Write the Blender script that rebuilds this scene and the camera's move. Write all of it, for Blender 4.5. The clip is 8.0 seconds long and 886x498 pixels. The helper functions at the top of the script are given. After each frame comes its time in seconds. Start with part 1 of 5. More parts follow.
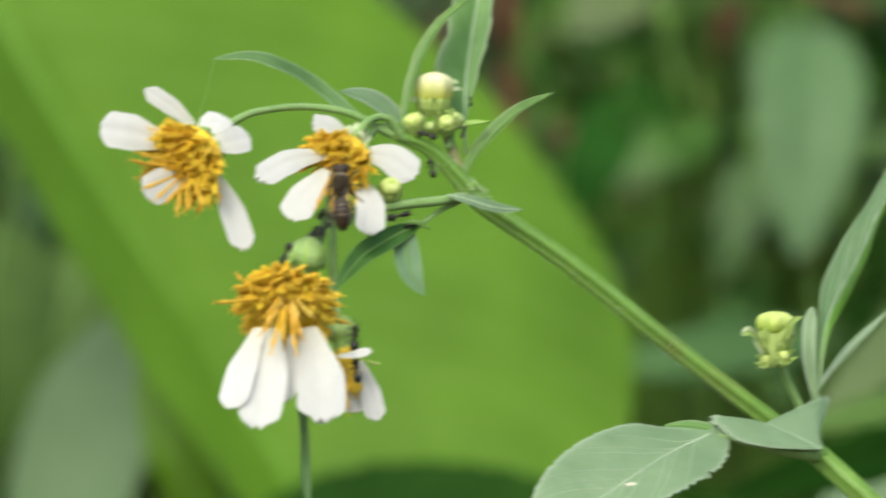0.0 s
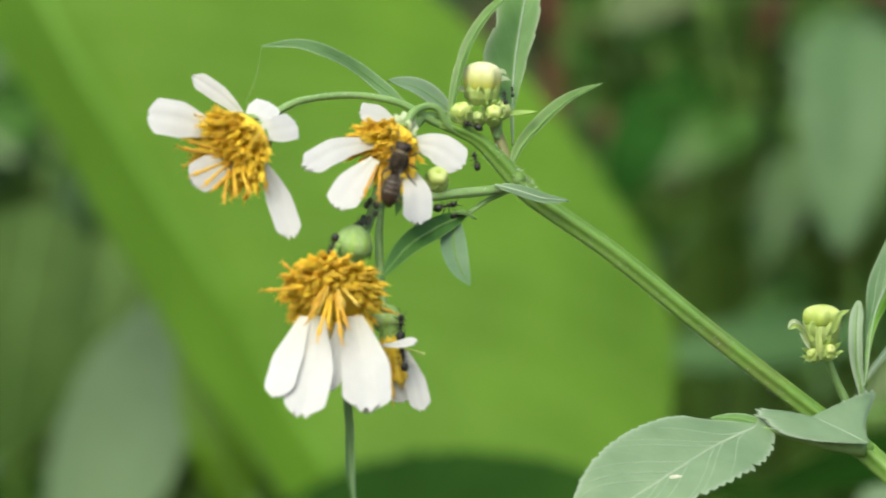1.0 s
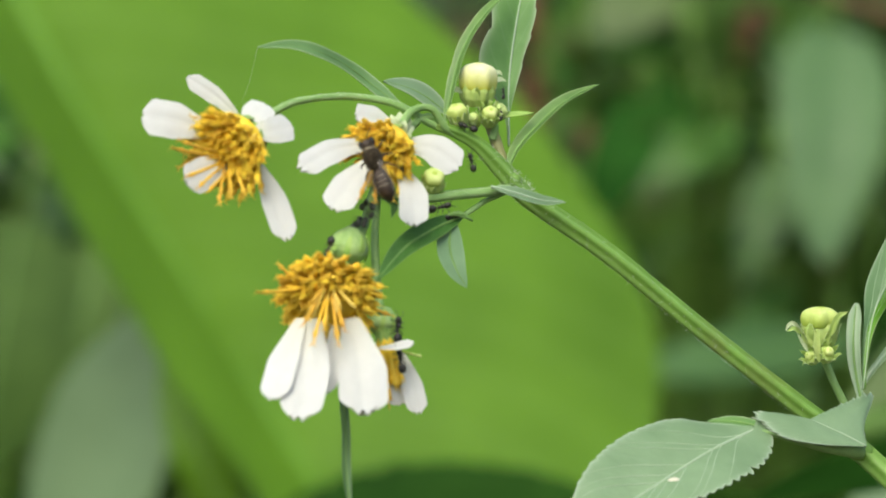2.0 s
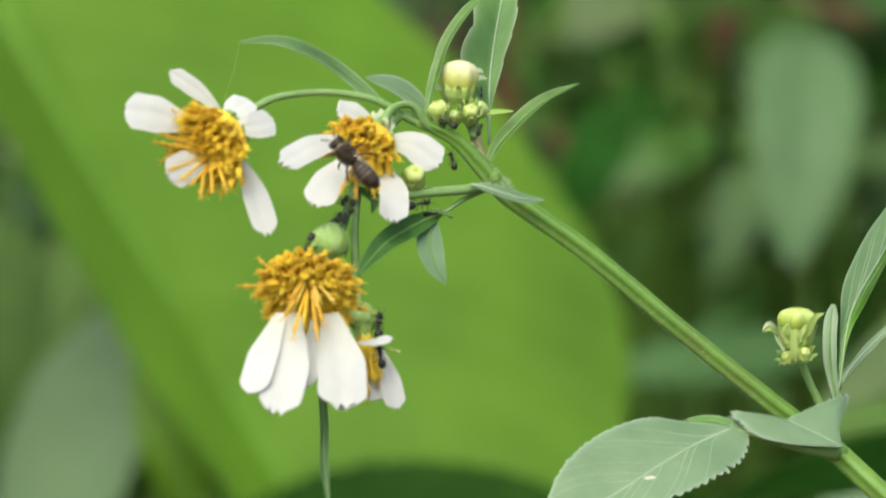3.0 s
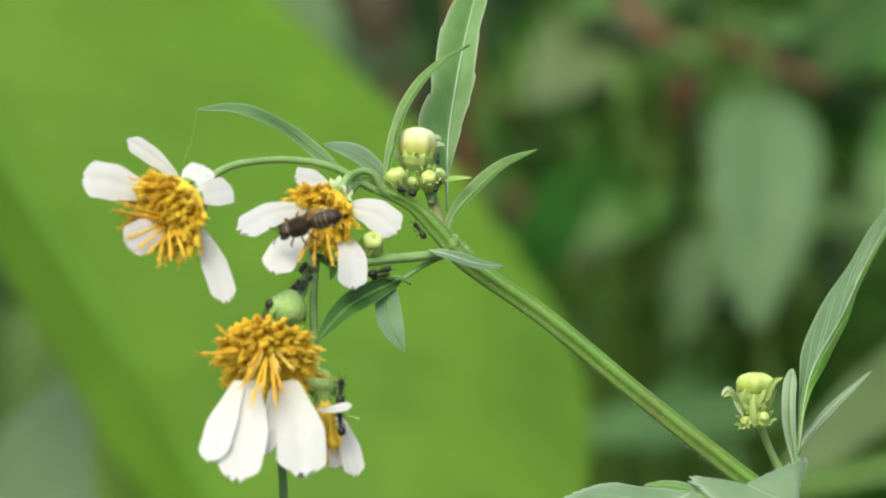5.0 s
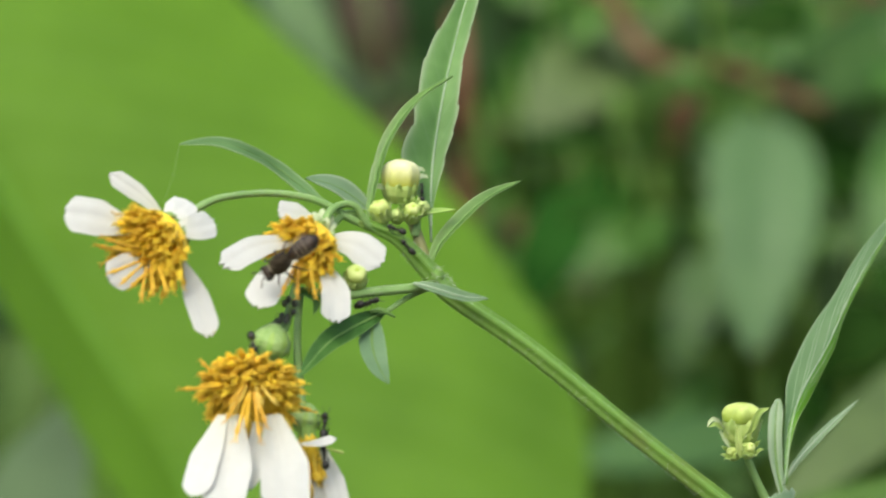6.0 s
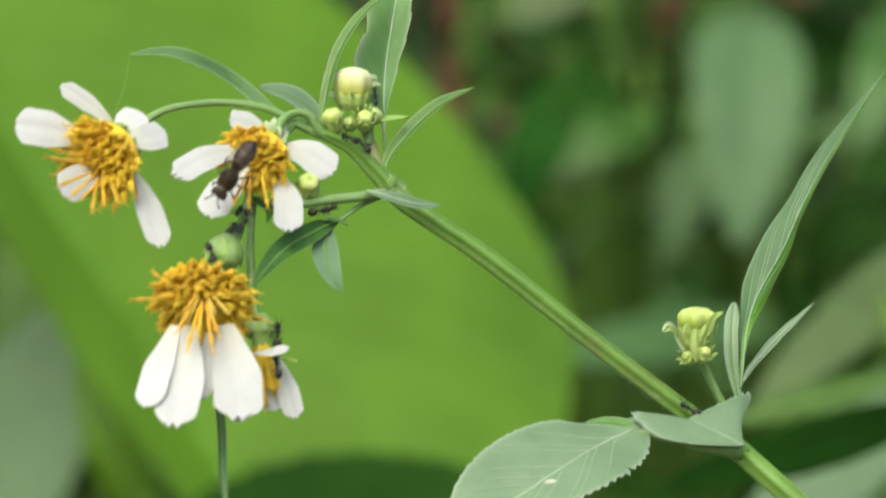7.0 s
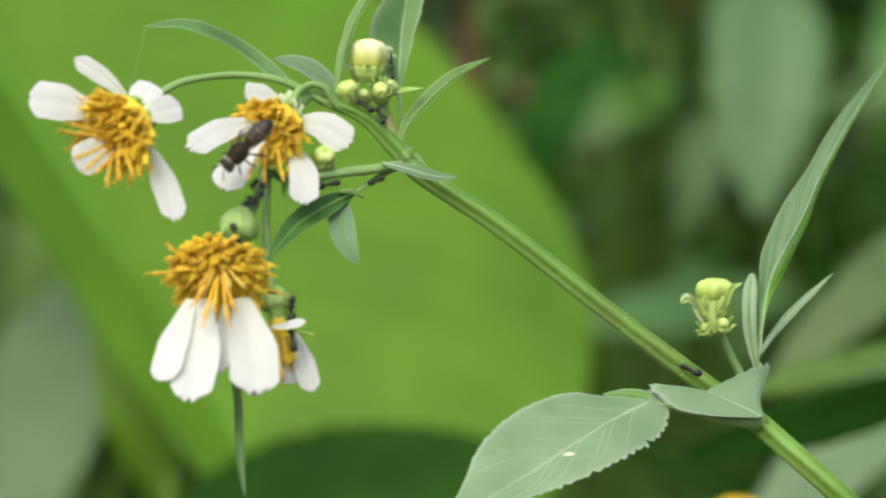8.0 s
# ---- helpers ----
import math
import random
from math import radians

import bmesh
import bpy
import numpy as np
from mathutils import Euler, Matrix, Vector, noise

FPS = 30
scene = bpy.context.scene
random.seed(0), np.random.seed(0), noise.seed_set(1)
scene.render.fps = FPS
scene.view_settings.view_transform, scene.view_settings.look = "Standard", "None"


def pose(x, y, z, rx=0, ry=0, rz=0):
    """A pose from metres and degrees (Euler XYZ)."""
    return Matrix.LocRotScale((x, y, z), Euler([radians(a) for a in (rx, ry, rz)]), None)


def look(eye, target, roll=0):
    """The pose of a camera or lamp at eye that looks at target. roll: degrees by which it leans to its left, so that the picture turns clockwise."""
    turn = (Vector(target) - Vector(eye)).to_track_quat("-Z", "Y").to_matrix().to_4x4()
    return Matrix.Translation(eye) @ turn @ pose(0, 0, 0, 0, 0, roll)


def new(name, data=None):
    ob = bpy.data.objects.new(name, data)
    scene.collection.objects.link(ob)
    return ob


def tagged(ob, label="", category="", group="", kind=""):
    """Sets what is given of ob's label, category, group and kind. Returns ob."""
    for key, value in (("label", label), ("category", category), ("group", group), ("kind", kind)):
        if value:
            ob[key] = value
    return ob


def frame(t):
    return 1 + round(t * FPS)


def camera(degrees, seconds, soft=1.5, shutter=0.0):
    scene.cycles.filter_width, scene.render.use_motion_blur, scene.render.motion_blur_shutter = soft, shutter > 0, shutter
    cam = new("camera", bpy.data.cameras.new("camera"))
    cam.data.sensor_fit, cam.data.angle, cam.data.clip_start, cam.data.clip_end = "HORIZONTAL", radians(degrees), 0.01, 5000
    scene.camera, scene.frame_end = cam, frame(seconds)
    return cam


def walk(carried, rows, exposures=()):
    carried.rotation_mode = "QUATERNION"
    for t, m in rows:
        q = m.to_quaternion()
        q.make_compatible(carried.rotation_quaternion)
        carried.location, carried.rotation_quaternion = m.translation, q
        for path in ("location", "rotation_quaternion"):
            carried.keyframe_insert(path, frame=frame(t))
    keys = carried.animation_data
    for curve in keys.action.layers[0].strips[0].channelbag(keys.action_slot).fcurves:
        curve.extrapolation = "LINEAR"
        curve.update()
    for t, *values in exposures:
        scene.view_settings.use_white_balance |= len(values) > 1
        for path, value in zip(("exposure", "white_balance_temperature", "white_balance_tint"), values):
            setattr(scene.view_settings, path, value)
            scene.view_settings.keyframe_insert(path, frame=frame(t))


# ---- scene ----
# A flowering herb with white-rayed heads, a small bee and ants, before a broad leaf and a hedge.
cam = camera(11.19, 8.0, soft=1.9, shutter=0.5)
cam.data.dof.use_dof = True
cam.data.dof.focus_distance = 0.4107
cam.data.dof.aperture_fstop = 34.0
PATH = [
    (0.0, look((0.00224, -0.40280, 0.60138), (0.00017, -0.00280, 0.60121), -0.843)),
    (0.1, look((0.00194, -0.40207, 0.60102), (-0.00187, -0.00208, 0.60084), -0.915)),
    (0.2, look((0.00163, -0.40134, 0.60066), (-0.00182, -0.00136, 0.60084), -0.987)),
    (0.3, look((0.00133, -0.40061, 0.60030), (-0.00327, -0.00064, 0.60098), -1.059)),
    (0.4, look((0.00141, -0.40016, 0.60013), (-0.00385, -0.00021, 0.60025), -0.924)),
    (0.5, look((0.00149, -0.39971, 0.59996), (-0.00566, 0.00022, 0.59971), -0.790)),
    (0.6, look((0.00146, -0.40016, 0.60026), (-0.00632, -0.00022, 0.60014), -0.694)),
    (0.7, look((0.00143, -0.40060, 0.60056), (-0.00980, -0.00066, 0.59996), -0.598)),
    (0.8, look((0.00139, -0.40105, 0.60085), (-0.00758, -0.00110, 0.59995), -0.501)),
    (0.9, look((0.00136, -0.40149, 0.60115), (-0.00489, -0.00154, 0.60018), -0.405)),
    (1.0, look((0.00133, -0.40194, 0.60145), (-0.00397, -0.00198, 0.60036), -0.309)),
    (1.1, look((0.00111, -0.40138, 0.60115), (-0.00185, -0.00141, 0.60033), -0.564)),
    (1.2, look((0.00090, -0.40083, 0.60084), (-0.00180, -0.00084, 0.60084), -0.819)),
    (2.3, look((-0.00121, -0.39931, 0.59980), (-0.00239, 0.00069, 0.60049), -0.064)),
    (2.4, look((-0.00100, -0.39965, 0.59983), (-0.00104, 0.00035, 0.60041), -0.032)),
    (2.5, look((-0.00078, -0.39999, 0.59985), (-0.00078, 0.00001, 0.59985), 0.000)),
    (2.6, look((-0.00107, -0.40016, 0.59974), (-0.00099, -0.00016, 0.59940), 0.052)),
    (2.7, look((-0.00137, -0.40034, 0.59963), (-0.00062, -0.00034, 0.59976), 0.104)),
    (2.8, look((-0.00166, -0.40051, 0.59952), (-0.00070, -0.00051, 0.59943), 0.155)),
    (2.9, look((-0.00196, -0.40069, 0.59941), (-0.00170, -0.00069, 0.59933), 0.207)),
    (3.0, look((-0.00225, -0.40086, 0.59930), (-0.00185, -0.00086, 0.60023), 0.259)),
    (3.1, look((-0.00227, -0.40069, 0.59914), (-0.00134, -0.00070, 0.60095), 0.251)),
    (3.2, look((-0.00228, -0.40052, 0.59897), (-0.00147, -0.00053, 0.60210), 0.244)),
    (3.3, look((-0.00230, -0.40035, 0.59881), (-0.00160, -0.00037, 0.60233), 0.236)),
    (3.4, look((-0.00231, -0.40018, 0.59864), (-0.00150, -0.00020, 0.60280), 0.229)),
    (3.5, look((-0.00233, -0.40001, 0.59848), (-0.00123, -0.00004, 0.60328), 0.221)),
    (3.6, look((-0.00230, -0.40011, 0.59841), (-0.00094, -0.00014, 0.60279), 0.192)),
    (3.7, look((-0.00227, -0.40021, 0.59834), (-0.00128, -0.00025, 0.60243), 0.162)),
    (3.8, look((-0.00225, -0.40032, 0.59827), (-0.00071, -0.00035, 0.60287), 0.133)),
    (3.9, look((-0.00222, -0.40042, 0.59820), (-0.00071, -0.00046, 0.60308), 0.103)),
    (4.0, look((-0.00219, -0.40052, 0.59813), (-0.00064, -0.00056, 0.60341), 0.074)),
    (4.1, look((-0.00222, -0.40040, 0.59827), (0.00031, -0.00045, 0.60352), 0.062)),
    (4.2, look((-0.00226, -0.40028, 0.59841), (0.00121, -0.00034, 0.60387), 0.051)),
    (4.3, look((-0.00229, -0.40017, 0.59855), (0.00314, -0.00023, 0.60388), 0.039)),
    (4.4, look((-0.00233, -0.40005, 0.59869), (0.00336, -0.00012, 0.60422), 0.028)),
    (4.5, look((-0.00236, -0.39993, 0.59883), (0.00320, -0.00001, 0.60477), 0.016)),
    (4.6, look((-0.00222, -0.40015, 0.59900), (0.00290, -0.00023, 0.60523), 0.012)),
    (4.7, look((-0.00209, -0.40036, 0.59918), (0.00223, -0.00044, 0.60533), 0.007)),
    (5.8, look((-0.00060, -0.40274, 0.60110), (0.00253, -0.00283, 0.60863), -0.042)),
    (5.9, look((-0.00011, -0.40153, 0.60093), (0.00250, -0.00163, 0.60870), -0.224)),
    (6.0, look((0.00037, -0.40033, 0.60077), (0.00328, -0.00043, 0.60899), -0.405)),
    (6.1, look((0.00078, -0.40074, 0.60090), (0.00413, -0.00083, 0.60942), -0.437)),
    (6.2, look((0.00120, -0.40114, 0.60103), (0.00461, -0.00123, 0.60949), -0.470)),
    (6.3, look((0.00161, -0.40155, 0.60117), (0.00520, -0.00164, 0.60934), -0.502)),
    (6.4, look((0.00203, -0.40195, 0.60130), (0.00602, -0.00204, 0.60942), -0.535)),
    (6.5, look((0.00244, -0.40236, 0.60143), (0.00647, -0.00244, 0.60823), -0.567)),
    (6.6, look((0.00376, -0.40180, 0.60201), (0.00696, -0.00185, 0.60599), -0.714)),
    (6.7, look((0.00509, -0.40124, 0.60259), (0.00778, -0.00125, 0.60487), -0.862)),
    (6.8, look((0.00524, -0.40097, 0.60252), (0.00760, -0.00098, 0.60360), -0.897)),
    (6.9, look((0.00539, -0.40070, 0.60246), (0.00777, -0.00070, 0.60222), -0.932)),
    (7.0, look((0.00554, -0.40043, 0.60239), (0.00736, -0.00043, 0.60076), -0.967)),
    (7.1, look((0.00575, -0.40026, 0.60214), (0.00677, -0.00026, 0.59972), -0.954)),
    (7.2, look((0.00595, -0.40008, 0.60189), (0.00650, -0.00010, 0.59825), -0.941)),
    (7.3, look((0.00616, -0.39991, 0.60164), (0.00557, 0.00007, 0.59793), -0.928)),
    (7.4, look((0.00657, -0.40018, 0.60220), (0.00517, -0.00021, 0.59834), -0.795)),
    (7.5, look((0.00697, -0.40045, 0.60275), (0.00672, -0.00049, 0.59702), -0.662)),
    (7.6, look((0.00674, -0.40006, 0.60273), (0.00606, -0.00009, 0.59754), -0.777)),
    (7.7, look((0.00651, -0.39966, 0.60272), (0.00613, 0.00031, 0.59852), -0.892)),
    (7.8, look((0.00627, -0.39927, 0.60270), (0.00526, 0.00070, 0.59779), -1.006)),
    (7.9, look((0.00604, -0.39887, 0.60269), (0.00486, 0.00110, 0.59809), -1.121)),
    (8.0, look((0.00581, -0.39848, 0.60267), (0.00585, 0.00150, 0.59832), -1.236)),
]
walk(cam, PATH, [(0.0, 0.5, 6700, 3), (8.0, 0.5, 6700, 3)])

# ---------------------------------------------------------------- light: bright overcast sky
sky_world = bpy.data.worlds.new("overcast_sky")
scene.world = sky_world
sky_world.use_nodes = True
wn = sky_world.node_tree.nodes
sky = wn.new("ShaderNodeTexSky")
sky.sky_type = "NISHITA"
sky.sun_disc = False
sky.sun_elevation = radians(50)
sky.sun_rotation = radians(200)
sky.air_density = 1.0
sky.dust_density = 4.0
wn["Background"].inputs["Strength"].default_value = 0.15
sky_world.node_tree.links.new(sky.outputs["Color"], wn["Background"].inputs["Color"])
sun_lamp = bpy.data.lights.new("sun", "SUN")
sun_lamp.energy = 1.5
sun_lamp.angle = radians(50)
sun_lamp.color = (1.0, 0.975, 0.90)
sun = new("sun", sun_lamp)
sun.matrix_world = look((-0.5, -1.5, 2.5), (0, 0, 0.6))

# ---------------------------------------------------------------- materials
def node_material(name):
    mat = bpy.data.materials.new(name)
    mat.use_nodes = True
    nt = mat.node_tree
    return mat, nt, nt.nodes, nt.links, nt.nodes["Principled BSDF"]


def math_node(nt, op, a, b=None):
    n = nt.nodes.new("ShaderNodeMath")
    n.operation = op
    for i, v in enumerate((a, b)):
        if v is None:
            continue
        if isinstance(v, (int, float)):
            n.inputs[i].default_value = v
        else:
            nt.links.new(v, n.inputs[i])
    return n.outputs[0]


def mix_color(nt, fac, a, b):
    n = nt.nodes.new("ShaderNodeMix")
    n.data_type = "RGBA"
    for i, v in ((0, fac), (6, a), (7, b)):
        if isinstance(v, (int, float)):
            n.inputs[i].default_value = v
        elif isinstance(v, tuple):
            n.inputs[i].default_value = (*v, 1)
        else:
            nt.links.new(v, n.inputs[i])
    return n.outputs[2]


def surface(name, c1, c2, scale=300.0, rough=0.5, bump=0.1, through_light=0.0, spec=0.4, veins=0.0, vein_color=None, vein_count=11.0,
            lines=0.0, line_count=6.0, vary=0.0, sub=0.0, tint=None, rim=None, tint_fall=3.0, rim_fall=24.0, blush=None, blush_scale=45.0, relief=0.0):
    """A plant or shell surface: two colours mixed at two scales, fine relief; veins and lines follow the blade's own coordinates."""
    mat, nt, nodes, links, bsdf = node_material(name)
    coord = nodes.new("ShaderNodeTexCoord")
    fine = nodes.new("ShaderNodeTexNoise")
    fine.inputs["Scale"].default_value = scale * 4
    fine.inputs["Detail"].default_value = 4
    broad = nodes.new("ShaderNodeTexNoise")
    broad.inputs["Scale"].default_value = scale
    broad.inputs["Detail"].default_value = 3
    for n in (fine, broad):
        links.new(coord.outputs["Object"], n.inputs["Vector"])
    both = math_node(nt, "ADD", math_node(nt, "MULTIPLY", broad.outputs[0], 0.7), math_node(nt, "MULTIPLY", fine.outputs[0], 0.3))
    ramp = nodes.new("ShaderNodeMapRange")
    ramp.inputs[1].default_value, ramp.inputs[2].default_value = 0.33, 0.67
    links.new(both, ramp.inputs[0])
    color = mix_color(nt, ramp.outputs[0], c1, c2)
    height = math_node(nt, "MULTIPLY", fine.outputs[0], 1.0)
    if relief:
        quilt = nodes.new("ShaderNodeTexNoise")
        quilt.inputs["Scale"].default_value = 520.0
        quilt.inputs["Detail"].default_value = 2
        links.new(coord.outputs["Object"], quilt.inputs["Vector"])
        height = math_node(nt, "ADD", height, math_node(nt, "MULTIPLY", quilt.outputs[0], relief))
    if veins or lines or tint or rim:
        uv = nodes.new("ShaderNodeUVMap")
        sep = nodes.new("ShaderNodeSeparateXYZ")
        links.new(uv.outputs[0], sep.inputs[0])
        u, v = sep.outputs[0], sep.outputs[1]
        side = math_node(nt, "ABSOLUTE", math_node(nt, "SUBTRACT", math_node(nt, "MULTIPLY", v, 2.0), 1.0))
    if tint:
        color = mix_color(nt, math_node(nt, "POWER", math_node(nt, "SUBTRACT", 1.0, u), tint_fall), color, tint)
    if rim:
        color = mix_color(nt, math_node(nt, "POWER", side, rim_fall), color, rim)
    if veins:
        wobble = math_node(nt, "MULTIPLY", broad.outputs[0], 0.05)
        along = math_node(nt, "ADD", math_node(nt, "SUBTRACT", u, math_node(nt, "MULTIPLY", math_node(nt, "POWER", side, 1.3), 0.16)), wobble)
        wave = math_node(nt, "ABSOLUTE", math_node(nt, "SINE", math_node(nt, "MULTIPLY", along, vein_count * math.pi)))
        vein = math_node(nt, "POWER", math_node(nt, "SUBTRACT", 1.0, wave), 7.0)
        color = mix_color(nt, math_node(nt, "MULTIPLY", vein, veins), color, vein_color or c2)
        height = math_node(nt, "SUBTRACT", height, math_node(nt, "MULTIPLY", vein, 0.15))
    if lines:
        stripe = math_node(nt, "SINE", math_node(nt, "MULTIPLY", v, line_count * 2 * math.pi))
        color = mix_color(nt, math_node(nt, "MULTIPLY", math_node(nt, "ADD", math_node(nt, "MULTIPLY", stripe, 0.5), 0.5), lines), color, vein_color or c2)
        height = math_node(nt, "ADD", height, math_node(nt, "MULTIPLY", stripe, 0.12))
    if vary:
        info = nodes.new("ShaderNodeObjectInfo")
        hsv = nodes.new("ShaderNodeHueSaturation")
        links.new(color, hsv.inputs["Color"])
        links.new(math_node(nt, "ADD", math_node(nt, "MULTIPLY", info.outputs["Random"], vary), 1.0 - vary / 2), hsv.inputs["Value"])
        links.new(math_node(nt, "ADD", math_node(nt, "MULTIPLY", info.outputs["Random"], vary * 0.06), 0.5 - vary * 0.03), hsv.inputs["Hue"])
        color = hsv.outputs[0]
    if blush:
        stain = nodes.new("ShaderNodeTexNoise")
        stain.inputs["Scale"].default_value = blush_scale
        stain.inputs["Detail"].default_value = 5
        links.new(coord.outputs["Object"], stain.inputs["Vector"])
        patchy = nodes.new("ShaderNodeMapRange")
        patchy.inputs[1].default_value, patchy.inputs[2].default_value, patchy.inputs[4].default_value = 0.54, 0.75, 0.7
        links.new(stain.outputs[0], patchy.inputs[0])
        color = mix_color(nt, patchy.outputs[0], color, blush)
    links.new(color, bsdf.inputs["Base Color"])
    bsdf.inputs["Roughness"].default_value = rough
    bsdf.inputs["Specular IOR Level"].default_value = spec
    if sub:
        bsdf.inputs["Subsurface Weight"].default_value = sub
        bsdf.inputs["Subsurface Radius"].default_value = (0.001, 0.001, 0.0006)
    bmp = nodes.new("ShaderNodeBump")
    bmp.inputs["Strength"].default_value = bump
    bmp.inputs["Distance"].default_value = 0.0002
    links.new(height, bmp.inputs["Height"])
    links.new(bmp.outputs[0], bsdf.inputs["Normal"])
    if through_light:
        tr = nodes.new("ShaderNodeBsdfTranslucent")
        mixer = nodes.new("ShaderNodeMixShader")
        mixer.inputs[0].default_value = through_light
        links.new(color, tr.inputs["Color"])
        links.new(bsdf.outputs[0], mixer.inputs[1])
        links.new(tr.outputs[0], mixer.inputs[2])
        links.new(mixer.outputs[0], nodes["Material Output"].inputs[0])
    return mat


LEAF_PALE = surface("leaf_pale", (0.148, 0.250, 0.124), (0.235, 0.357, 0.200), 70, 0.44, 0.3, 0.2, 0.5, 0.10, (0.28, 0.38, 0.26), 9, rim=(0.40, 0.50, 0.37), relief=3.2)
LEAF_SOFT = surface("leaf_soft", (0.112, 0.250, 0.062), (0.165, 0.325, 0.095), 150, 0.5, 0.15, 0.25, 0.35, 0.2, (0.24, 0.38, 0.20), 10, rim=(0.40, 0.50, 0.32), rim_fall=9.0)
LEAF_ARCH = surface("leaf_arching", (0.112, 0.232, 0.078), (0.155, 0.295, 0.112), 150, 0.5, 0.15, 0.2, 0.35, 0.1, (0.18, 0.30, 0.16), 10, rim=(0.46, 0.56, 0.38), rim_fall=12.0)
LEAF_HAZE = surface("leaf_haze", (0.165, 0.275, 0.155), (0.22, 0.345, 0.20), 150, 0.55, 0.15, 0.25, 0.3, 0.15, (0.2, 0.32, 0.18), 9, rim=(0.44, 0.52, 0.40), rim_fall=9.0)
# back of the folded leaf, the glow of light through it put into its green
LEAF_BACK_LIT = surface("leaf_back_lit", (0.068, 0.205, 0.006), (0.10, 0.27, 0.012), 250, 0.5, 0.15, 0.15, 0.3, 0.1, (0.18, 0.32, 0.07), 10, rim=(0.28, 0.42, 0.15))
LEAF_HANG = surface("leaf_hanging", (0.155, 0.285, 0.145), (0.20, 0.345, 0.185), 150, 0.55, 0.15, 0.3, 0.3, 0.12, (0.24, 0.36, 0.22), 9, rim=(0.26, 0.40, 0.24))
LEAF_LINED = surface("leaf_lined", (0.20, 0.33, 0.175), (0.255, 0.40, 0.225), 200, 0.5, 0.15, 0.2, 0.4, lines=0.55, line_count=2, vein_color=(0.36, 0.45, 0.32), rim=(0.40, 0.48, 0.36))
LEAF_MID = surface("leaf_mid", (0.076, 0.162, 0.06), (0.112, 0.212, 0.088), 120, 0.5, 0.12, 0.2, 0.35, 0.15, (0.16, 0.27, 0.14), 9, rim=(0.30, 0.40, 0.26))
LEAF_FRESH = surface("leaf_fresh", (0.098, 0.212, 0.042), (0.148, 0.290, 0.062), 200, 0.42, 0.2, 0.3, 0.45, 0.15, (0.22, 0.38, 0.12), 10, rim=(0.32, 0.46, 0.20), rim_fall=9.0)
LEAF_DEEP = surface("leaf_deep", (0.042, 0.13, 0.022), (0.072, 0.19, 0.036), 200, 0.5, 0.3, 0.2, 0.3, 0.2, (0.15, 0.26, 0.10), 9, rim=(0.20, 0.33, 0.12))
STEM = surface("stem_green", (0.10, 0.215, 0.026), (0.15, 0.295, 0.048), 350, 0.45, 0.35, 0.0, 0.4, sub=0.1, lines=0.45, line_count=5, vein_color=(0.23, 0.39, 0.10), blush=(0.17, 0.185, 0.06), blush_scale=160.0)
STALK = surface("stalk_green", (0.17, 0.31, 0.085), (0.25, 0.41, 0.14), 400, 0.5, 0.3, 0.0, 0.4, sub=0.1, lines=0.3, line_count=5, vein_color=(0.27, 0.40, 0.17))
STALK_TAN = surface("stalk_tan", (0.20, 0.235, 0.075), (0.30, 0.30, 0.12), 400, 0.55, 0.3, 0.0, 0.4, sub=0.1, lines=0.3, line_count=5, vein_color=(0.34, 0.33, 0.16))
CALYX = surface("calyx_green", (0.20, 0.36, 0.07), (0.33, 0.48, 0.12), 500, 0.5, 0.3, 0.0, 0.4, sub=0.15)
BUD_GREEN = surface("bud_green", (0.33, 0.48, 0.11), (0.47, 0.58, 0.19), 500, 0.5, 0.3, 0.0, 0.4, sub=0.15, lines=0.25, line_count=10, vein_color=(0.50, 0.60, 0.24))
BUD_BRACT = surface("bud_bract", (0.30, 0.45, 0.10), (0.42, 0.55, 0.17), 500, 0.5, 0.2, 0.15, 0.4, rim=(0.62, 0.68, 0.46))
BUD_CURL = surface("curled_bract", (0.46, 0.56, 0.30), (0.60, 0.68, 0.46), 600, 0.55, 0.2, 0.2, 0.35)
CUP = surface("seed_cup_green", (0.24, 0.39, 0.12), (0.38, 0.52, 0.22), 600, 0.6, 0.4, 0.0, 0.3, sub=0.1)
BUD_SOFT = surface("bud_soft", (0.34, 0.49, 0.13), (0.52, 0.62, 0.25), 700, 0.55, 0.4, 0.0, 0.35, sub=0.15)
SCAR = surface("leaf_scar", (0.55, 0.55, 0.44), (0.68, 0.66, 0.55), 900, 0.7, 0.3)
BUD_PALE = surface("bud_pale_yellow", (0.70, 0.72, 0.40), (0.80, 0.81, 0.58), 600, 0.55, 0.1, 0.0, 0.35, tint=(0.54, 0.57, 0.07), tint_fall=1.0)
RIB = surface("leaf_rib", (0.30, 0.40, 0.27), (0.37, 0.47, 0.33), 400, 0.5, 0.2, 0.0, 0.4)
RIB_FRESH = surface("leaf_rib_fresh", (0.13, 0.26, 0.06), (0.18, 0.32, 0.09), 400, 0.5, 0.2, 0.0, 0.4)
BUD_YELLOW = surface("bud_yellow_green", (0.44, 0.56, 0.14), (0.60, 0.67, 0.28), 600, 0.55, 0.3, 0.0, 0.35, tint=(0.36, 0.49, 0.07), tint_fall=0.8)
PETAL = surface("petal_white", (0.74, 0.75, 0.745), (0.80, 0.81, 0.805), 250, 0.6, 0.12, 0.4, 0.3, lines=0.05, line_count=3, vein_color=(0.67, 0.68, 0.67), tint=(0.76, 0.76, 0.66))
FLORET = surface("floret_orange", (0.90, 0.60, 0.045), (0.95, 0.74, 0.10), 900, 0.5, 0.3, 0.12, 0.35, vary=0.3)
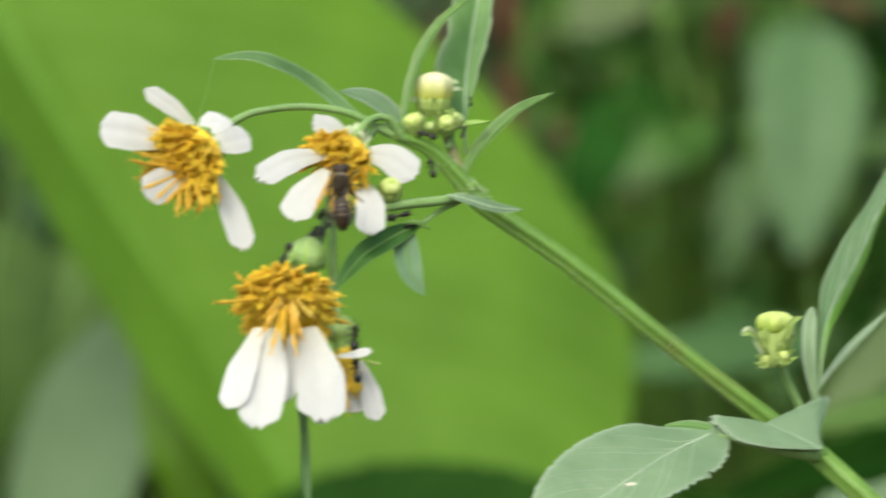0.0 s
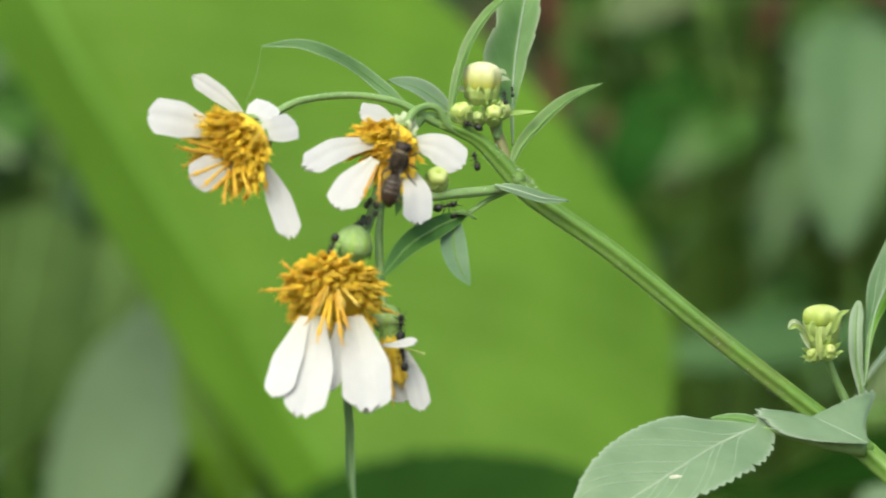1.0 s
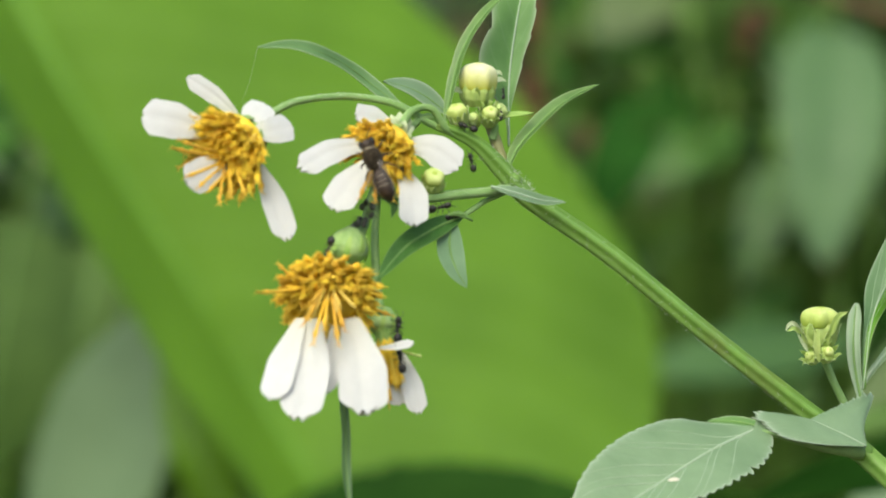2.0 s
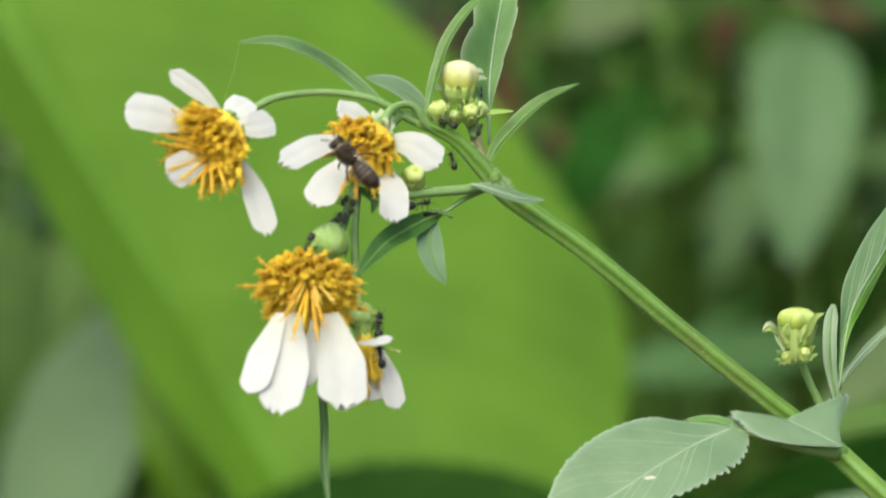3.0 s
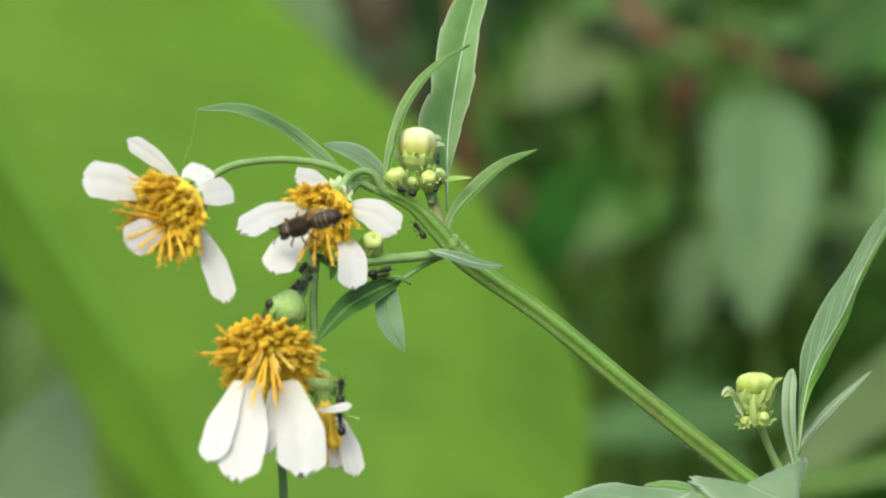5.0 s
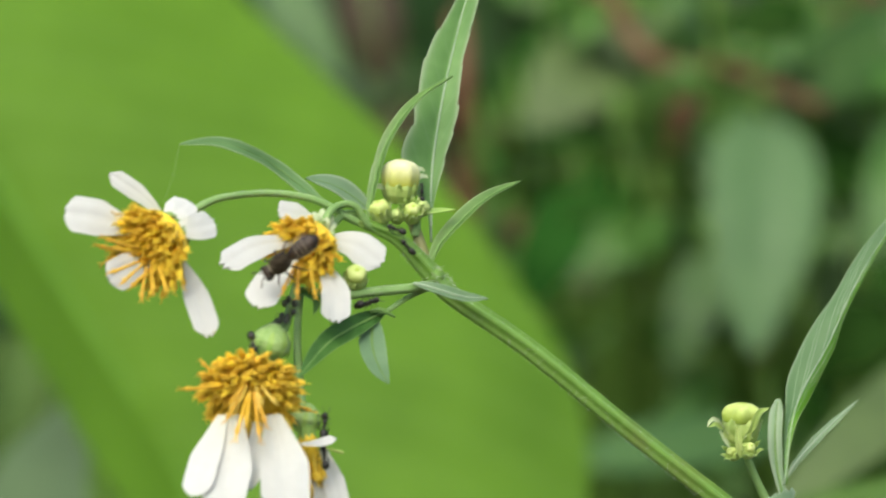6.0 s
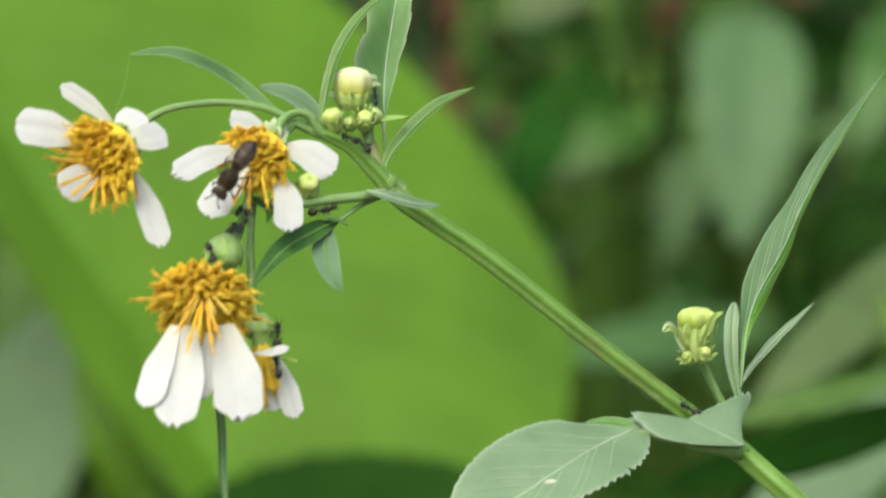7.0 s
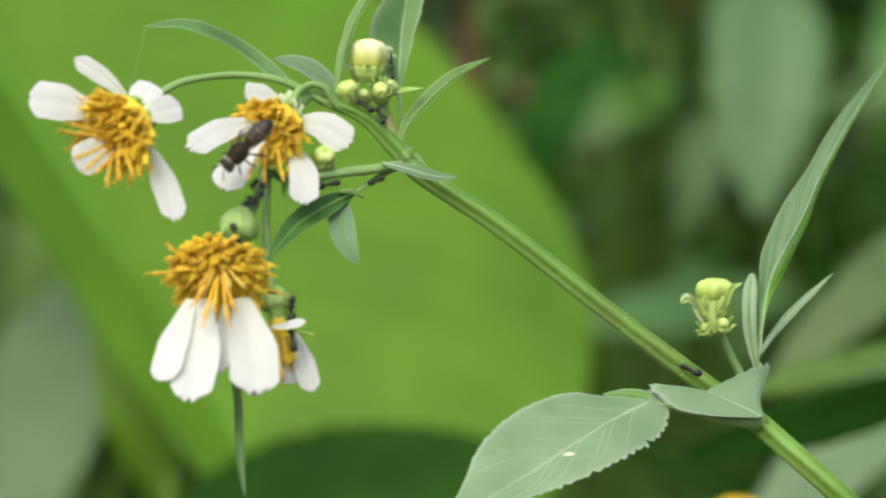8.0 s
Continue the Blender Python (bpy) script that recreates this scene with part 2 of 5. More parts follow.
FLORET_DARK = surface("floret_amber", (0.85, 0.52, 0.032), (0.91, 0.64, 0.07), 900, 0.5, 0.3, 0.1, 0.35, vary=0.3)
BEE_DARK = surface("bee_shell", (0.016, 0.008, 0.004), (0.048, 0.026, 0.013), 2500, 0.32, 0.5, 0.0, 0.5)
BEE_FUZZ = surface("bee_fuzz", (0.014, 0.010, 0.006), (0.055, 0.042, 0.025), 2500, 0.85, 0.9, 0.0, 0.2)
BEE_HAIR = surface("bee_hair", (0.085, 0.062, 0.036), (0.20, 0.155, 0.095), 3000, 0.7, 0.2, 0.0, 0.3)
STRAY = surface("floret_tube", (0.74, 0.42, 0.03), (0.86, 0.56, 0.08), 900, 0.5, 0.3, 0.15, 0.35, vary=0.3)
FLORET_PALE = surface("floret_pale_tube", (0.80, 0.56, 0.09), (0.88, 0.67, 0.17), 900, 0.5, 0.3, 0.15, 0.35, vary=0.25)
BEE_BAND = surface("bee_band", (0.24, 0.21, 0.15), (0.42, 0.37, 0.28), 3000, 0.7, 0.6, 0.0, 0.3)
ANT_BLACK = surface("ant_black", (0.007, 0.007, 0.006), (0.02, 0.018, 0.014), 3000, 0.35, 0.3, 0.0, 0.5)
APHID = surface("aphid_dark", (0.025, 0.03, 0.025), (0.10, 0.115, 0.085), 3000, 0.5, 0.4, 0.0, 0.4, vary=0.5)
BROAD = surface("broad_leaf", (0.094, 0.218, 0.010), (0.163, 0.345, 0.022), 14, 0.5, 0.2, 0.3, 0.35, 0.2, (0.24, 0.42, 0.09), 22)
BROAD_RIB = surface("broad_leaf_rib", (0.105, 0.265, 0.018), (0.15, 0.33, 0.035), 30, 0.5, 0.2)
SHRUB = surface("shrub_leaf", (0.045, 0.12, 0.022), (0.072, 0.165, 0.034), 40, 0.45, 0.3, 0.15, 0.35, 0.3, (0.2, 0.32, 0.14), 9, vary=0.3)
SHRUB_PALE = surface("shrub_leaf_pale", (0.068, 0.156, 0.052), (0.106, 0.212, 0.078), 40, 0.45, 0.3, 0.15, 0.35, 0.2, (0.15, 0.24, 0.13), 9, vary=0.12)
SHRUB_OLIVE = surface("shrub_leaf_olive", (0.066, 0.106, 0.034), (0.100, 0.152, 0.048), 40, 0.5, 0.3, 0.15, 0.3, 0.2, (0.13, 0.18, 0.07), 9, vary=0.12)
SHRUB_MOSS = surface("shrub_leaf_moss", (0.050, 0.110, 0.018), (0.082, 0.158, 0.030), 40, 0.6, 0.3, 0.2, 0.15, 0.25, (0.11, 0.18, 0.06), 9, vary=0.12)
SHRUB_MID = surface("shrub_leaf_mid", (0.050, 0.115, 0.036), (0.078, 0.160, 0.050), 40, 0.5, 0.3, 0.15, 0.3, 0.25, (0.12, 0.20, 0.08), 9, vary=0.15)
SHRUB_GREY = surface("shrub_leaf_grey", (0.085, 0.155, 0.07), (0.125, 0.205, 0.10), 40, 0.5, 0.3, 0.1, 0.35, 0.2, (0.14, 0.22, 0.12), 9, vary=0.1)
SHRUB_SILVER = surface("shrub_leaf_silver", (0.155, 0.250, 0.122), (0.210, 0.320, 0.163), 30, 0.5, 0.3, 0.15, 0.35, 0.15, (0.20, 0.29, 0.18), 9, vary=0.1)
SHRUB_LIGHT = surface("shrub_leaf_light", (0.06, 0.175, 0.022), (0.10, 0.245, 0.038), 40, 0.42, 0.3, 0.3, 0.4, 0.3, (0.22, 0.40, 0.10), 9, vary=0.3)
# deep green leaf; its darkness also stands in for deep shade between leaves
SHRUB_DARK_AND_SHADE = surface("shrub_leaf_dark_and_shade", (0.012, 0.049, 0.005), (0.024, 0.080, 0.009), 40, 0.75, 0.3, 0.1, 0.08, 0.2, (0.04, 0.10, 0.02), 9, vary=0.4)
HEDGE = surface("hedge_foliage", (0.017, 0.049, 0.010), (0.038, 0.094, 0.022), 12, 0.5, 0.3, 0.15, 0.35)
TWIG_RED = surface("red_brown_twig", (0.115, 0.046, 0.024), (0.175, 0.072, 0.040), 60, 0.6, 0.3)
WITHERED = surface("withered_leaf", (0.09, 0.028, 0.016), (0.15, 0.05, 0.03), 60, 0.7, 0.3)
BROWNED = surface("browned_leaf", (0.032, 0.022, 0.012), (0.060, 0.038, 0.021), 40, 0.6, 0.3, 0.1, 0.2)
EARTH = surface("earth", (0.035, 0.045, 0.018), (0.09, 0.075, 0.042), 6, 0.9, 0.8)
SILK = surface("silk", (0.7, 0.72, 0.7), (0.8, 0.8, 0.8), 500, 0.3, 0.0)


def wing_material():
    mat, nt, nodes, links, bsdf = node_material("wing_film")
    bsdf.inputs["Base Color"].default_value = (0.10, 0.08, 0.06, 1)
    bsdf.inputs["Roughness"].default_value = 0.22
    bsdf.inputs["Specular IOR Level"].default_value = 0.7
    bsdf.inputs["Alpha"].default_value = 0.16
    return mat


WING = wing_material()

# ---------------------------------------------------------------- shaping helpers
WORLD = {}


def mm(p):
    return Vector(p) / 1000.0


def thing(name, at, label, category, group="", kind=""):
    ob = new(name)
    ob.empty_display_size = 0.01
    ob.location = at
    WORLD[ob] = Matrix.Translation(at)
    return tagged(ob, label, category, group, kind)


def part(name, bm, material, parent, label="", at=None, smooth=True):
    """One mesh under a thing or a part; the bmesh is in world metres. at: the pose of its own axes."""
    pose_w = at or Matrix.Translation(WORLD[parent].translation)
    me = bpy.data.meshes.new(name)
    bm.transform(pose_w.inverted())
    if smooth:
        for f in bm.faces:
            f.smooth = True
    bm.to_mesh(me)
    bm.free()
    me.materials.append(material)
    ob = new(name, me)
    ob.parent = parent
    ob.matrix_basis = WORLD[parent].inverted() @ pose_w
    WORLD[ob] = pose_w
    if label:
        tagged(ob, label)
    return ob


def shared(name, me, parent, pose_w):
    ob = new(name, me)
    ob.parent = parent
    ob.matrix_basis = WORLD[parent].inverted() @ pose_w
    WORLD[ob] = pose_w
    return ob


def spline(points):
    """A smooth curve through the points: a function of 0..1, by arc length."""
    p = [Vector(q) for q in points]
    if len(p) == 2:
        p.insert(1, (p[0] + p[1]) / 2)
    ext = [p[0] * 2 - p[1]] + p + [p[-1] * 2 - p[-2]]
    fine = []
    for k in range(1, len(ext) - 2):
        a, b, c, d = ext[k - 1:k + 3]
        for s in range(12):
            t = s / 12
            fine.append(0.5 * (2 * b + (c - a) * t + (2 * a - 5 * b + 4 * c - d) * t * t + (3 * b - a - 3 * c + d) * t ** 3))
    fine.append(p[-1])
    run = [0.0]
    for a, b in zip(fine, fine[1:]):
        run.append(run[-1] + (b - a).length)

    def at(u):
        want = max(0.0, min(1.0, u)) * run[-1]
        lo, hi = 0, len(run) - 1
        while hi - lo > 1:
            mid = (lo + hi) // 2
            if run[mid] <= want:
                lo = mid
            else:
                hi = mid
        f = (want - run[lo]) / max(run[hi] - run[lo], 1e-12)
        return fine[lo].lerp(fine[hi], f)
    at.length = run[-1]
    return at


def level(values, u):
    k = u * (len(values) - 1)
    i = min(int(k), len(values) - 2)
    return values[i] + (values[i + 1] - values[i]) * (k - i)


def tube(bm, points, radii, sides=10, ribs=0, rib_depth=0.08, steps=None, rough=0.0):
    """A tapering tube along a smooth curve, in metres, closed at both ends."""
    at = spline(points)
    n = steps or max(6, 5 * len(points))
    radii = radii if isinstance(radii, (list, tuple)) else [radii, radii]
    uv = bm.loops.layers.uv.verify()
    rings, side = [], None
    for i in range(n + 1):
        u = i / n
        p = at(u)
        t = (at(min(1, u + 0.01)) - at(max(0, u - 0.01))).normalized()
        if side is None:
            side = t.orthogonal().normalized()
        side = (side - t * side.dot(t)).normalized()
        up = t.cross(side)
        r = level(radii, u)
        ring = []
        for k in range(sides):
            a = 2 * math.pi * k / sides
            rr = r * (1 + (rib_depth * math.cos(ribs * a) if ribs else 0) + rough * noise.noise(p * 900 + Vector((k, 0, 0))))
            ring.append(bm.verts.new(p + (side * math.cos(a) + up * math.sin(a)) * rr))
        rings.append(ring)
    for i, (a, b) in enumerate(zip(rings, rings[1:])):
        for k in range(sides):
            f = bm.faces.new((a[k], a[(k + 1) % sides], b[(k + 1) % sides], b[k]))
            for loop, c in zip(f.loops, ((0, k), (0, k + 1), (1, k + 1), (1, k))):
                loop[uv].uv = ((i + c[0]) / n, c[1] / sides)
    bm.faces.new(rings[0][::-1])
    bm.faces.new(rings[-1])
    return bm


def lance(u):
    return (max(u, 0.0) ** 0.75 * max(1 - u, 0.0) ** 0.85) * 3.0


def ovate(u):
    return (max(u, 0.0) ** 0.55 * max(1 - u, 0.0) ** 0.75) * 2.42


def shield(u):
    return min(1.0, max(u, 0.0) ** 0.38 * max(1 - u, 0.0) ** 0.8 * 1.8)


def strap(u):
    return min(1.0, u * 5 + 0.25) * min(1.0, max(1 - u, 0.0) * 3.0) ** 0.6


def tongue(u):
    return (0.45 + 0.55 * min(1.0, u * 2.2)) * min(1.0, max(1.01 - u, 0.0) * 6.0) ** 0.5


def ray(u):
    return (0.35 + 0.65 * min(1.0, u * 1.9)) * (min(1.0, max(1.025 - u, 0.0) * 6.5) ** 0.5)


def saw(u, teeth, tooth, seed):
    """Uneven saw teeth along a margin."""
    at = u * teeth + 0.5 * noise.noise(Vector((u * teeth * 0.6, seed, 0.0)))
    return tooth * ((at % 1.0) - 0.6) * (0.7 + 1.5 * noise.noise(Vector((math.floor(at) * 0.7, seed, 5.0))))


def blade(bm, points, half, face, profile=lance, fold=0.0, curl=0.0, teeth=0, tooth=0.12, thick=0.00016, nu=30, nv=8, notch=0.0, ripple=0.0, seed=0, groove=0.0):
    """A leaf or petal along a curve: half its width in metres, the way its upper side faces, its folding along the rib in degrees,
    saw teeth on the margin, and a notched tip. Both sides are built, with the blade's thickness between."""
    at = spline(points)
    uv = bm.loops.layers.uv.verify()
    where = {}
    face = Vector(face).normalized()
    cosf, sinf = math.cos(radians(fold)), math.sin(radians(fold))
    rings = []
    for i in range(nu + 1):
        u = i / nu
        top, under = [], []
        for j in range(nv + 1):
            v = -1 + 2 * j / nv
            uu = u * (1 - notch * 0.6 * (0.5 + 0.5 * math.cos((v + 0.1 * math.sin(seed * 9)) * math.pi * 2.2)) * u ** 9) if notch else u
            uu = min(max(uu, 0.0), 1.0)
            p = at(uu)
            t = (at(min(1, uu + 0.02)) - at(max(0, uu - 0.02))).normalized()
            n = (face - t * face.dot(t)).normalized()
            b = t.cross(n)
            w = half * profile(min(u, 0.997 if i == nu else u))
            if teeth and abs(v) > 0.99:
                w *= 1 + saw(u, teeth, tooth, seed + v)
            off = v * w
            lift = abs(off) * sinf - curl * v * v * w + ripple * half * math.sin(u * 17 + v * 2 + seed) * abs(v) - groove * w * math.cos(v * 7.5)
            q = p + b * off * cosf + n * lift
            a = bm.verts.new(q)
            c = bm.verts.new(q - n * thick * (1.05 - 0.75 * v * v))
            where[a] = where[c] = (u, (v + 1) / 2)
            top.append(a)
            under.append(c)
        rings.append(top + under[::-1])
    m = len(rings[0])
    made = []
    for a, b in zip(rings, rings[1:]):
        for k in range(m):
            made.append(bm.faces.new((a[k], a[(k + 1) % m], b[(k + 1) % m], b[k])))
    made.append(bm.faces.new(rings[0][::-1]))
    made.append(bm.faces.new(rings[-1]))
    for a, b in zip(rings, rings[1:]):
        for k in (0, nv, nv + 1, m - 1):
            edge = bm.edges.get((a[k], b[k]))
            edge.smooth = False
    for edge in made[-1].edges:
        edge.smooth = False
    for f in made:
        for loop in f.loops:
            loop[uv].uv = where[loop.vert]
    return bm


def ball(bm, center, radii, turn=None, seg=14, rings=9, rough=0.0):
    """A rounded body with three radii."""
    m = Matrix.Translation(center) @ (turn.to_4x4() if turn else Matrix()) @ Matrix.Diagonal((*radii, 1))
    made = bmesh.ops.create_uvsphere(bm, u_segments=seg, v_segments=rings, radius=1.0, matrix=m)
    if rough:
        for v in made["verts"]:
            v.co += (v.co - Vector(center)) * rough * noise.noise(v.co * 2500)
    return bm


def axes(center, axis, hint=(0, 0, 1)):
    """A pose at center whose z goes along axis."""
    z = Vector(axis).normalized()
    x = Vector(hint).cross(z)
    x = x.normalized() if x.length > 1e-4 else z.orthogonal().normalized()
    y = z.cross(x)
    m = Matrix((x, y, z)).transposed().to_4x4()
    return Matrix.Translation(center) @ m


def leaf(parent, points, half, face, material, name="leaf", label="", rib=0.00014, **shape):
    """A leaf blade with its raised midrib, points in mm."""
    pts = [mm(p) for p in points]
    bm = blade(bmesh.new(), pts, half / 1000, face, **shape)
    ob = part(name, bm, material, parent, label)
    if rib:
        at = spline(pts)
        line = [at(u) + Vector(face).normalized() * 0.00003 for u in (0, 0.2, 0.4, 0.6, 0.8, 0.97)]
        part("midrib", tube(bmesh.new(), line, [rib, rib * 0.8, rib * 0.3], 6), RIB if material is LEAF_PALE else RIB_FRESH, ob)
    return ob


def patch(bm, spine, left, right, bulge=0.05, bulge_left=None, teeth=0, tooth=0.1, thick=0.0002, nu=60, nv=12, skip=0.0, one_side=1.0):
    """A blade between its two margins, its rib along the spine: three curves in mm that start and end together."""
    cs, cl, cr = (spline([mm(p) for p in c]) for c in (spine, left, right))
    uv = bm.loops.layers.uv.verify()
    where, rings = {}, []
    for i in range(nu + 1):
        u = i / nu
        p, a, b = cs(u), cl(u), cr(u)
        t = (cs(min(1, u + 0.02)) - cs(max(0, u - 0.02))).normalized()
        n = (b - a).cross(t)
        n = n.normalized() if n.length > 1e-9 else Vector((0, -1, 0))
        if n.y > 0:
            n = -n
        top, under = [], []
        for j in range(nv + 1):
            v = -1 + 2 * j / nv
            e = (a if v < 0 else b) - p
            k = abs(v)
            hook = 0.0
            if teeth and k > 0.99 and skip < u < 0.97:
                hook = saw(u, teeth, tooth * (one_side if v < 0 else 1.0), v)
                k *= 1 + hook
            q = p + e * k + t * max(hook, 0.0) * e.length * 0.6 + n * ((bulge if v > 0 or bulge_left is None else bulge_left) * math.sin(math.pi * abs(v)) * e.length)
            x = bm.verts.new(q)
            y = bm.verts.new(q - n * thick * (1.05 - 0.7 * v * v))
            where[x] = where[y] = (u, (v + 1) / 2)
            top.append(x)
            under.append(y)
        rings.append(top + under[::-1])
    m = len(rings[0])
    made = []
    for a, b in zip(rings, rings[1:]):
        for k in range(m):
            made.append(bm.faces.new((a[k], a[(k + 1) % m], b[(k + 1) % m], b[k])))
    made.append(bm.faces.new(rings[0][::-1]))
    made.append(bm.faces.new(rings[-1]))
    for a, b in zip(rings, rings[1:]):
        for k in (0, nv, nv + 1, m - 1):
            edge = bm.edges.get((a[k], b[k]))
            edge.smooth = False
    for f in made:
        for loop in f.loops:
            loop[uv].uv = where[loop.vert]
    middle = made[(nu // 2) * m + nv // 4]
    middle.normal_update()
    if middle.normal.y > 0:
        bmesh.ops.reverse_faces(bm, faces=bm.faces)
    return bm


def patch_leaf(parent, spine, left, right, material, label="", rib=0.0002, veins=0, vein_r=0.00007, name="leaf", other=None, **shape):
    """A leaf between margins, with a raised midrib and, where they show, side veins."""
    ob = part(name, patch(bmesh.new(), spine, left, right, **shape), material, parent, label)
    if other:
        ob.data.materials.append(other)
        uv = ob.data.uv_layers[0].data
        for f in ob.data.polygons:
            f.material_index = int(sum(uv[i].uv.y for i in f.loop_indices) / len(f.loop_indices) > 0.5)
    cs, cl, cr = (spline([mm(p) for p in c]) for c in (spine, left, right))
    lift = Vector((0, -1, 0.3)).normalized() * 0.00003
    if rib:
        part("midrib", tube(bmesh.new(), [cs(u) + lift for u in (0.0, 0.2, 0.4, 0.6, 0.8, 0.97)], [rib, rib * 0.8, rib * 0.3], 6), RIB, ob)
    b = shape.get("bulge", 0.05)
    for k in range(veins):
        for edge in (cl, cr):
            u0 = 0.05 + 0.55 * (k + 0.3 * math.sin(k * 2.3)) / veins
            line = []
            for w in (0.0, 0.2, 0.4, 0.6, 0.8, 0.92):
                u = min(0.98, u0 + 0.36 * w ** 0.9)
                e, t = edge(u) - cs(u), (cs(min(1, u + 0.02)) - cs(u - 0.02)).normalized()
                n = (cr(u) - cl(u)).cross(t).normalized()
                n = -n if n.y > 0 else n
                line.append(cs(u) + e * w + n * (b * math.sin(math.pi * w) * e.length + vein_r * 0.3))
            part("vein", tube(bmesh.new(), line, [vein_r, vein_r * 0.8, vein_r * 0.3], 5), RIB, ob)
    return ob


# ---------------------------------------------------------------- ground
def build_ground():
    bm = bmesh.new()
    near = [-2.0 + 0.2 * i for i in range(21)]
    xs = [-400, -60, -10] + near + [10, 60, 400]
    grid = [[bm.verts.new((x, y, 0.02 * noise.noise(Vector((x, y, 0)) * 1.7) - 0.01)) for x in xs] for y in xs]
    for a, b in zip(grid, grid[1:]):
        for k in range(len(xs) - 1):
            bm.faces.new((a[k], a[k + 1], b[k + 1], b[k]))
    me = bpy.data.meshes.new("ground")
    for f in bm.faces:
        f.smooth = True
    bm.to_mesh(me)
    bm.free()
    me.materials.append(EARTH)
    tagged(new("ground", me), "brown earth with green moss under the plants", "ground", kind="structure")


build_ground()

# ---------------------------------------------------------------- the flowering herb
BASE = Vector((0.085, 0.02, 0.0))
herb = thing("flowering_herb", BASE, "leaning green herb with white-rayed orange flower heads", "plant")

node_low = mm((33.84, 8.43, 582.03))
main_stem = part("stem", tube(bmesh.new(), [BASE + Vector((0, 0, -0.02)), BASE + Vector((0.004, 0, 0.2)), BASE + Vector((-0.006, -0.005, 0.42)), mm((57.11, 11.59, 556.60)), mm((48.00, 10.58, 568.08)), mm((40.91, 9.75, 575.56)), node_low],
                              [0.0026, 0.0022, 0.0018, 0.0013, 0.0011, 0.00102, 0.00098], 30, 5, 0.09, 60, 0.02), STEM, herb, "ridged green stem")
part("upper_stem", tube(bmesh.new(), [node_low, mm((30.35, 9.93, 584.58)), mm((20.24, 8.08, 592.52)), mm((10.96, 6.39, 600.11)), mm((3.98, 5.06, 604.96)), mm((1.55, 4.66, 607.64)), mm((-0.98, 4.16, 610.15)), mm((-4.25, 2.89, 611.58))],
                         [0.00093, 0.00087, 0.00083, 0.00082, 0.00084, 0.00084, 0.0008, 0.0004], 30, 5, 0.12, 70, 0.02), STEM, herb, "ridged yellow-green stem")
part("node", ball(bmesh.new(), node_low, (0.00115, 0.00108, 0.00102), rough=0.06), STEM, herb, "swollen stem joint")
part("node", ball(bmesh.new(), mm((2.66, 4.68, 606.57)), (0.00080, 0.00078, 0.00078), rough=0.06), STEM, herb, "swollen stem joint")


def stem_hairs(points, radius, count, seed, long=1.0):
    """Short pale hairs standing off a stem."""
    rnd = random.Random(seed)
    at, bm = spline([mm(p) for p in points]), bmesh.new()
    for k in range(count):
        u = 0.05 + 0.85 * rnd.random()
        t = (at(min(1, u + 0.01)) - at(max(0, u - 0.01))).normalized()
        a = t.orthogonal().normalized()
        a.rotate(Matrix.Rotation(rnd.uniform(0, 6.283), 3, t))
        root = at(u) + a * radius * 0.92 / 1000
        tip = root + (a + t * rnd.uniform(-0.5, 0.5)) * rnd.uniform(0.12, 0.34) * long / 1000
        side = a.cross(t) * 0.000024
        v = [bm.verts.new(q) for q in (root + side, root - side, root + t * 0.00002, tip)]
        for f in ((0, 1, 3), (1, 2, 3), (2, 0, 3)):
            bm.faces.new([v[i] for i in f])
    return tagged(part("stem_hairs", bm, SILK, herb, "short pale hairs on the stem"), kind="stuff")


stem_hairs([(33.84, 8.43, 582.03), (30.28, 9.93, 584.47), (20.19, 8.08, 592.45), (10.91, 6.39, 600.05), (3.98, 5.06, 604.96), (1.55, 4.66, 607.64), (-0.98, 4.16, 610.15), (-4.25, 2.89, 611.58)], 0.86, 1500, 4, 0.8)
stem_hairs([(-18.80, -3.99, 612.37), (-16.38, -2.43, 613.56), (-12.00, 0.67, 614.07), (-8.01, 2.10, 613.47), (-5.00, 2.68, 611.83), (-2.74, 3.63, 610.90)], 0.30, 500, 8, 0.5)
stem_hairs([(2.30, 3.74, 605.85), (0.03, 2.15, 605.53), (-2.98, 0.76, 605.26), (-5.48, 0.08, 605.00)], 0.42, 300, 9, 0.5)

stem_hairs([(3.9, 4.9, 605.2), (2.9, 4.7, 606.3), (1.9, 4.6, 607.3)], 0.80, 140, 12, 2.0)


def stalk(points, radii, label="", material=None, parent=None, ribs=5):
    return part("stalk", tube(bmesh.new(), [mm(p) for p in points], [r / 1000 for r in radii], 10, ribs, 0.06, None, 0.02), material or STALK, parent or herb, label)


# arching stalks of the heads
stalk([(-18.80, -3.99, 612.37), (-16.38, -2.43, 613.56), (-12.00, 0.67, 614.07), (-8.01, 2.10, 613.47), (-5.00, 2.68, 611.83), (-2.74, 3.63, 610.90)], [0.36, 0.29, 0.31, 0.36, 0.38])
stalk([(-7.23, 0.02, 611.30), (-6.59, 0.81, 612.52), (-5.50, 2.02, 613.11), (-4.40, 2.38, 612.87), (-3.50, 2.93, 611.38), (-2.39, 3.70, 610.70)], [0.40, 0.34, 0.32, 0.35, 0.36])
stalk([(-6.60, 1.72, 611.14), (-5.51, 2.61, 612.18), (-4.25, 3.13, 612.14), (-3.00, 3.43, 611.14), (-1.74, 3.85, 610.40)], [0.35, 0.32, 0.35, 0.3])
